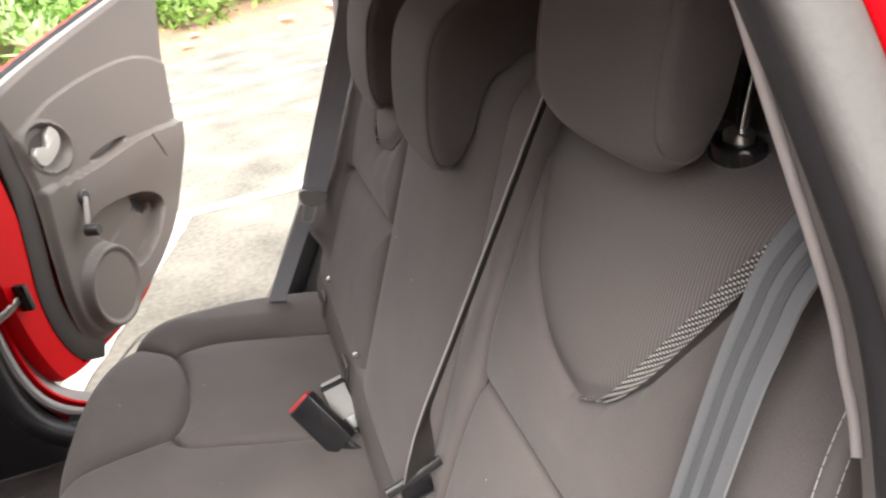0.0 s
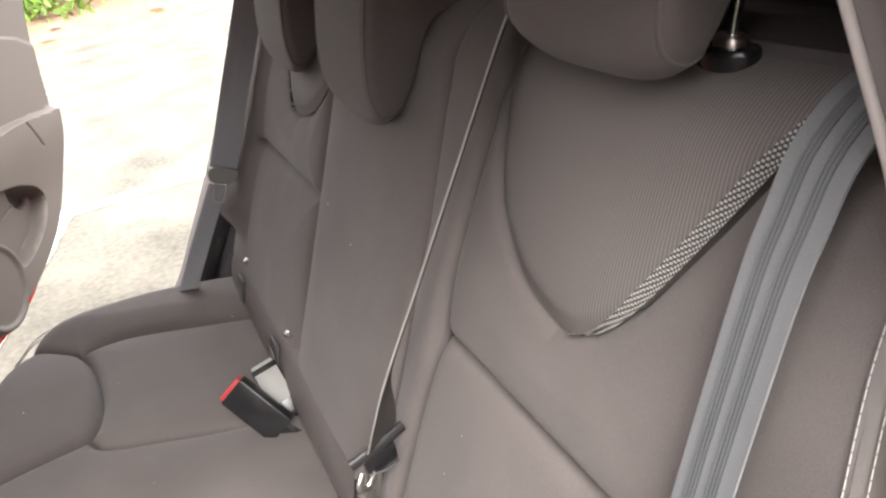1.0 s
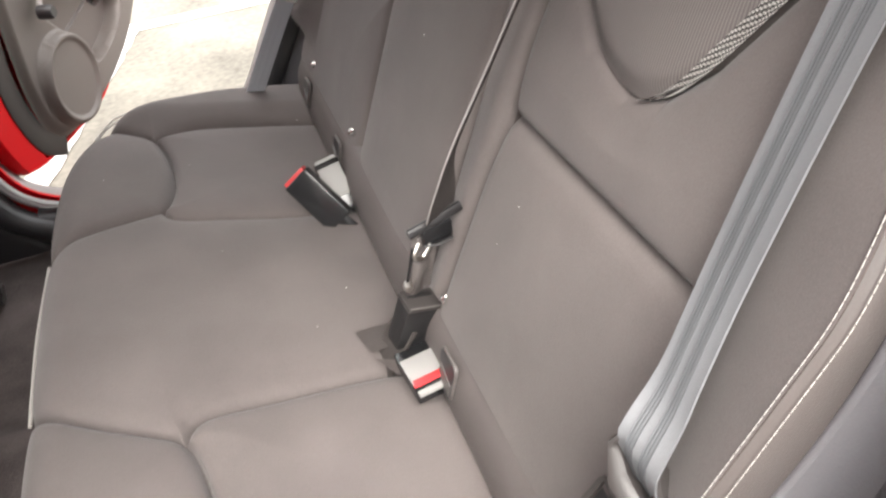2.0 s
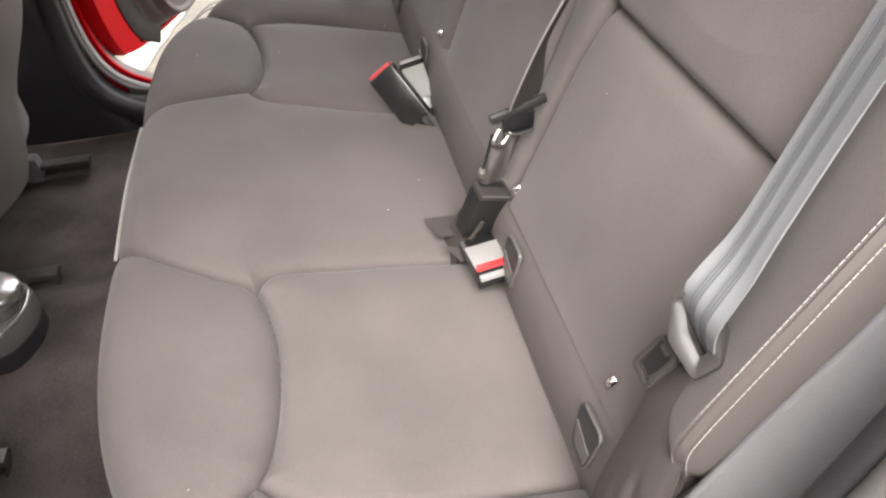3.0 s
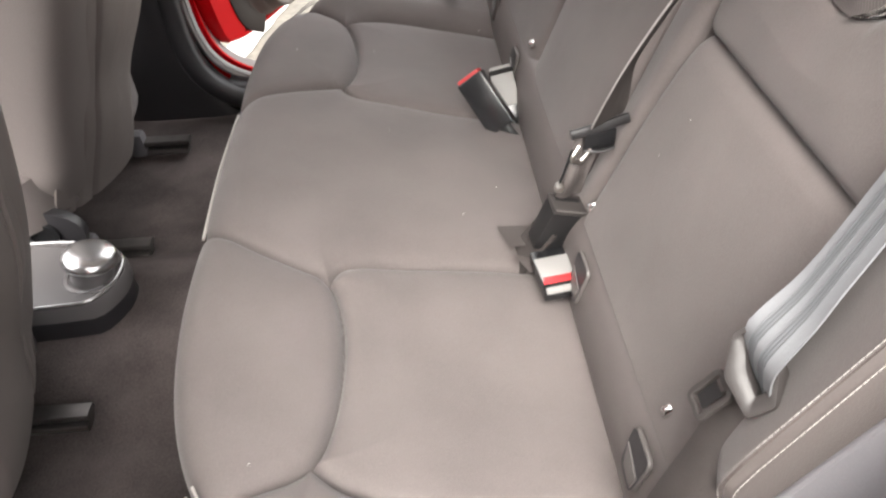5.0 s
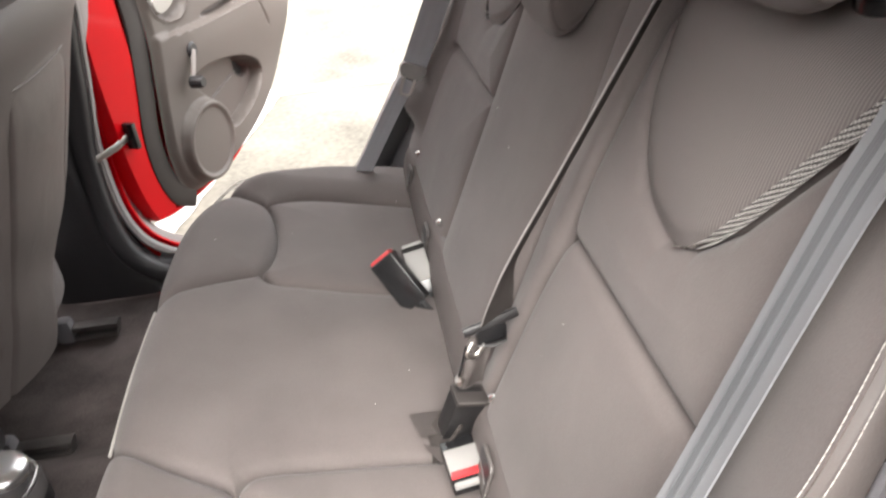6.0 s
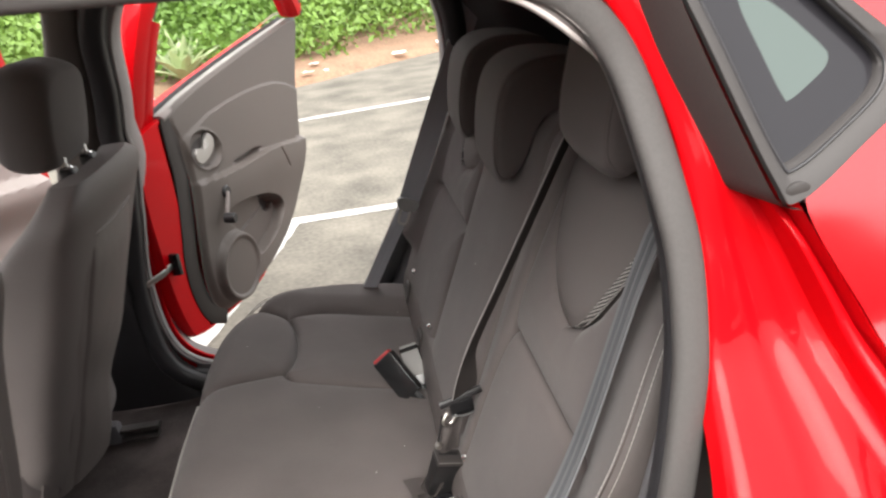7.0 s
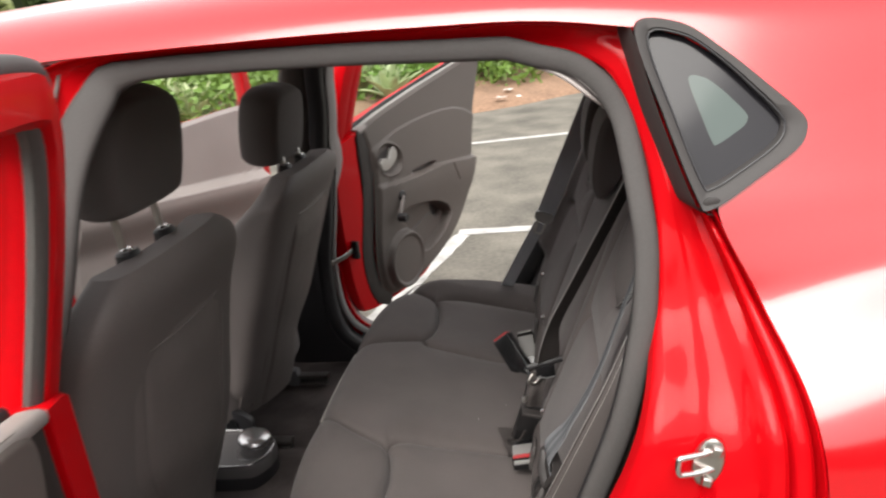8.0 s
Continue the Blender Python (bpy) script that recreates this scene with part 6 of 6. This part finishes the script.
    base = spline([(-0.24, -0.24), (0.24, -0.24), (0.25, 0.0), (0.24, 0.26), (0.0, 0.30), (-0.24, 0.26)], 60, True)
    pillow("seat_base", base, [(0.93, -0.06), (1, -0.04), (1, 0.05), (0.9, 0.075), (0.5, 0.08)], FABRIC, s, "dark fabric seat base", m=pose(-1.04, y, 0.45) @ pose(0, 0, 0, 90, 0, 0) @ pose(0, 0, 0, 0, -90, 0))
    # headrest
    hr = spline([(-0.085, 0.0), (0.085, 0.0), (0.112, 0.030), (0.120, 0.10), (0.108, 0.165), (0.06, 0.188), (0, 0.190), (-0.06, 0.188), (-0.108, 0.165), (-0.120, 0.10), (-0.112, 0.030)], 60, True)
    hm = pose(-0.640 - (0.035 if head < 0 else 0.0), y, 1.098 + head) @ pose(0, 0, 0, 0, 10, 0) @ pose(0, 0, 0, 0, 0, 90)
    pillow("headrest_pad", hr, soft_profile(0.050, 0.22), FABRIC_DARK, s, "dark fabric headrest pad", m=hm)
    for dy in (-0.058, 0.058):
        swept("headrest_post", np.array([(-0.622, y + dy, 0.99 - drop), (-0.628, y + dy, 1.06), (-0.634 - (0.020 if head < 0 else 0.0), y + dy, 1.15 + head)]), 0.012, 0.012, (0, 1, 0), STEEL, s, "steel headrest post", seg=10)
        guide = pillow("post_guide", oval(0.030, 0.044, 20), [(1, -0.014), (1, 0.004), (0.8, 0.008)], PLASTIC_DARK, s, "black plastic post guide", m=pose(-0.622, y + dy, 1.046 - drop, 90, 0, 0))
        pillow("guide_ring", oval(0.018, 0.020, 16, 2), [(1, 0.006), (1, 0.010), (0.8, 0.012)], CHROME, guide, "chrome ring", m=pose(-0.622, y + dy, 1.046 - drop, 90, 0, 0))
    # recliner, rails and their covers
    inner = -1 if y > 0 else 1
    cover = pillow("recliner_cover", oval(0.12, 0.085, 30, 2.6), [(1.0, -0.012), (1.0, 0.006), (0.92, 0.011), (0.5, 0.013)], PLASTIC_DARK, s, "black recliner cover", m=pose(-0.815, y + inner * 0.236, 0.395, 0, 18, 0))
    pillow("recliner_cap", oval(0.045, 0.045, 20, 2), [(1.0, -0.020), (1.0, 0.020), (0.7, 0.022)], BLACK_GLOSS, cover, "black glossy cap", m=pose(-0.815, y + inner * 0.236, 0.395))
    for dy in (-0.175, 0.175):
        for dz in (0.0, 0.020):
            rail = swept("seat_rail", np.array([(-1.3, y + dy, 0.285 + dz), (-0.9, y + dy, 0.283 + dz), (-0.695 + dz * 0.3, y + dy, 0.281 + dz)]), 0.034 - 0.3 * dz, 0.013, (0, 1, 0), STEEL_DARK, s, "dark steel seat rail", seg=8, square=0.5)
        block("rail_foot", (0.040, 0.040, 0.056), pose(-0.800, y + dy, 0.300), PLASTIC_SLATE, s, "grey rail cover", bevel=0.012, taper=0.8)
    return s


def console():
    c = thing("centre_console", (-0.70, 0, 0.30), "grey console end with a round silver knob on the floor tunnel", "console")
    o = spline([(-1.15, -0.075), (-0.80, -0.076), (-0.715, -0.073), (-0.682, -0.066), (-0.660, -0.030), (-0.656, 0.0), (-0.662, 0.03), (-0.688, 0.052), (-0.73, 0.066), (-0.80, 0.078), (-1.15, 0.078)], 80, True)
    mid = np.array([-0.85, 0.0])

    def ring(k, z):
        q = mid + (o - mid) * k
        return np.stack([q[:, 0], q[:, 1], np.full(len(q), z)], 1)

    def hull(name, rows, mat, label):
        g = np.array([ring(*r) for r in rows])
        f = grid_faces(len(rows), len(o), closed_v=True) + [tuple((len(rows) - 1) * len(o) + i for i in range(len(o)))]
        return raw(name, g.reshape(-1, 3), [q[::-1] for q in f], mat, c, label)

    hull("console_side", [(1.0, 0.28), (1.0, 0.33), (0.99, 0.375)], PLASTIC_DARK, "black console side")
    hull("console_top", [(1.0, 0.372), (1.005, 0.394), (0.99, 0.402), (0.955, 0.402), (0.94, 0.397), (0.6, 0.396)], SILVER_DARK, "grey painted console top with a raised rim")
    # bright strip draws the highlight along the raised rim
    swept("top_rim", ring(0.972, 0.404), 0.007, 0.006, (0, 0, 1), SILVER, c, "silver strip for the highlight on the console top's raised rim", closed=True, seg=8)
    m = pose(-0.706, 0.0, 0.397) @ pose(0, 0, 0, 90, 10, 0)
    pillow("knob_well", oval(0.088, 0.084, 36, 2), [(1.0, -0.004), (1.0, 0.0012), (0.86, 0.0012), (0.84, -0.002)], SILVER, c, "raised ring round the knob", m=pose(-0.706, 0.0, 0.397) @ pose(0, 0, 0, 90, 0, 0))
    knob = pillow("knob", oval(0.064, 0.064, 36, 2), [(1.0, -0.002), (0.98, 0.010), (0.97, 0.028), (0.9, 0.032)], SILVER_DARK, c, "round knob with a bright cap", m=m)
    pillow("knob_cap", oval(0.080, 0.078, 40, 2), [(0.90, 0.028), (1.0, 0.030), (1.02, 0.034), (0.99, 0.039), (0.90, 0.043), (0.72, 0.047), (0.45, 0.0495), (0.15, 0.0505)], KNOB_METAL, knob, "satin silver domed cap", m=m)
    return c


KNOB_METAL = material("satin_silver_cap", (0.55, 0.54, 0.54), 0.24, metal=0.9, blotch=0.1, blotch_size=30, bump=0.05)
SEAT_BACK = material("grey_brown_seat_back", (0.135, 0.116, 0.110), 0.66, grain=0.3, grain_size=500, bump=0.25)
STEEL_DARK = material("dark_steel", (0.12, 0.112, 0.108), 0.4, metal=0.8, blotch=0.3, blotch_size=30, bump=0.2)
SILVER_DARK = material("grey_painted_plastic", (0.13, 0.122, 0.122), 0.38, metal=0.2, blotch=0.08, bump=0.1)
SEAT_POCKET = material("grey_brown_map_pocket", (0.140, 0.120, 0.113), 0.6, grain=0.3, grain_size=500, blotch=0.2, blotch_size=9, bump=0.25, rumple=0.25)
THREAD_DIM = material("dull_stitch_thread", (0.16, 0.145, 0.14), 0.7, bump=0.1)
front_seat(0.36, "dark front seat with its headrest pushed low", 0.03, -0.070)
front_seat(-0.36, "dark front seat beside the open door with its headrest raised", 0.0, 0.012)
console()


def lint():
    """Specks of dust and fluff on the seat cloth."""
    rng = random.Random(11)
    verts, faces = [], []
    for i in range(14):
        if i % 2:
            x, y = rng.uniform(-0.42, -0.06), rng.uniform(-0.5, 0.5)
            z = 0.493 - 0.225 * x + 0.014
            n, u = Vector((0.22, 0, 0.97)), Vector((0, 1, 0))
        else:
            z, y = rng.uniform(0.66, 1.02), rng.uniform(-0.5, 0.45)
            x = back_x(z) - 0.009
            n, u = Vector((-0.92, 0, 0.38)), Vector((0, 1, 0))
        v = n.cross(u)
        s = rng.uniform(0.0004, 0.0009)
        b = len(verts)
        c = Vector((x, y, z))
        k = rng.uniform(0.5, 1.6)
        verts += [tuple(c + u * s * k), tuple(c + v * s), tuple(c - u * s * k), tuple(c - v * s), tuple(c + n * s), tuple(c - n * s)]
        for a, d in ((0, 1), (1, 2), (2, 3), (3, 0)):
            faces += [(b + a, b + d, b + 4), (b + d, b + a, b + 5)]
    tagged(raw("lint", verts, faces, PAPER), "white specks of lint on the seat cloth", "lint", kind="stuff")


lint()
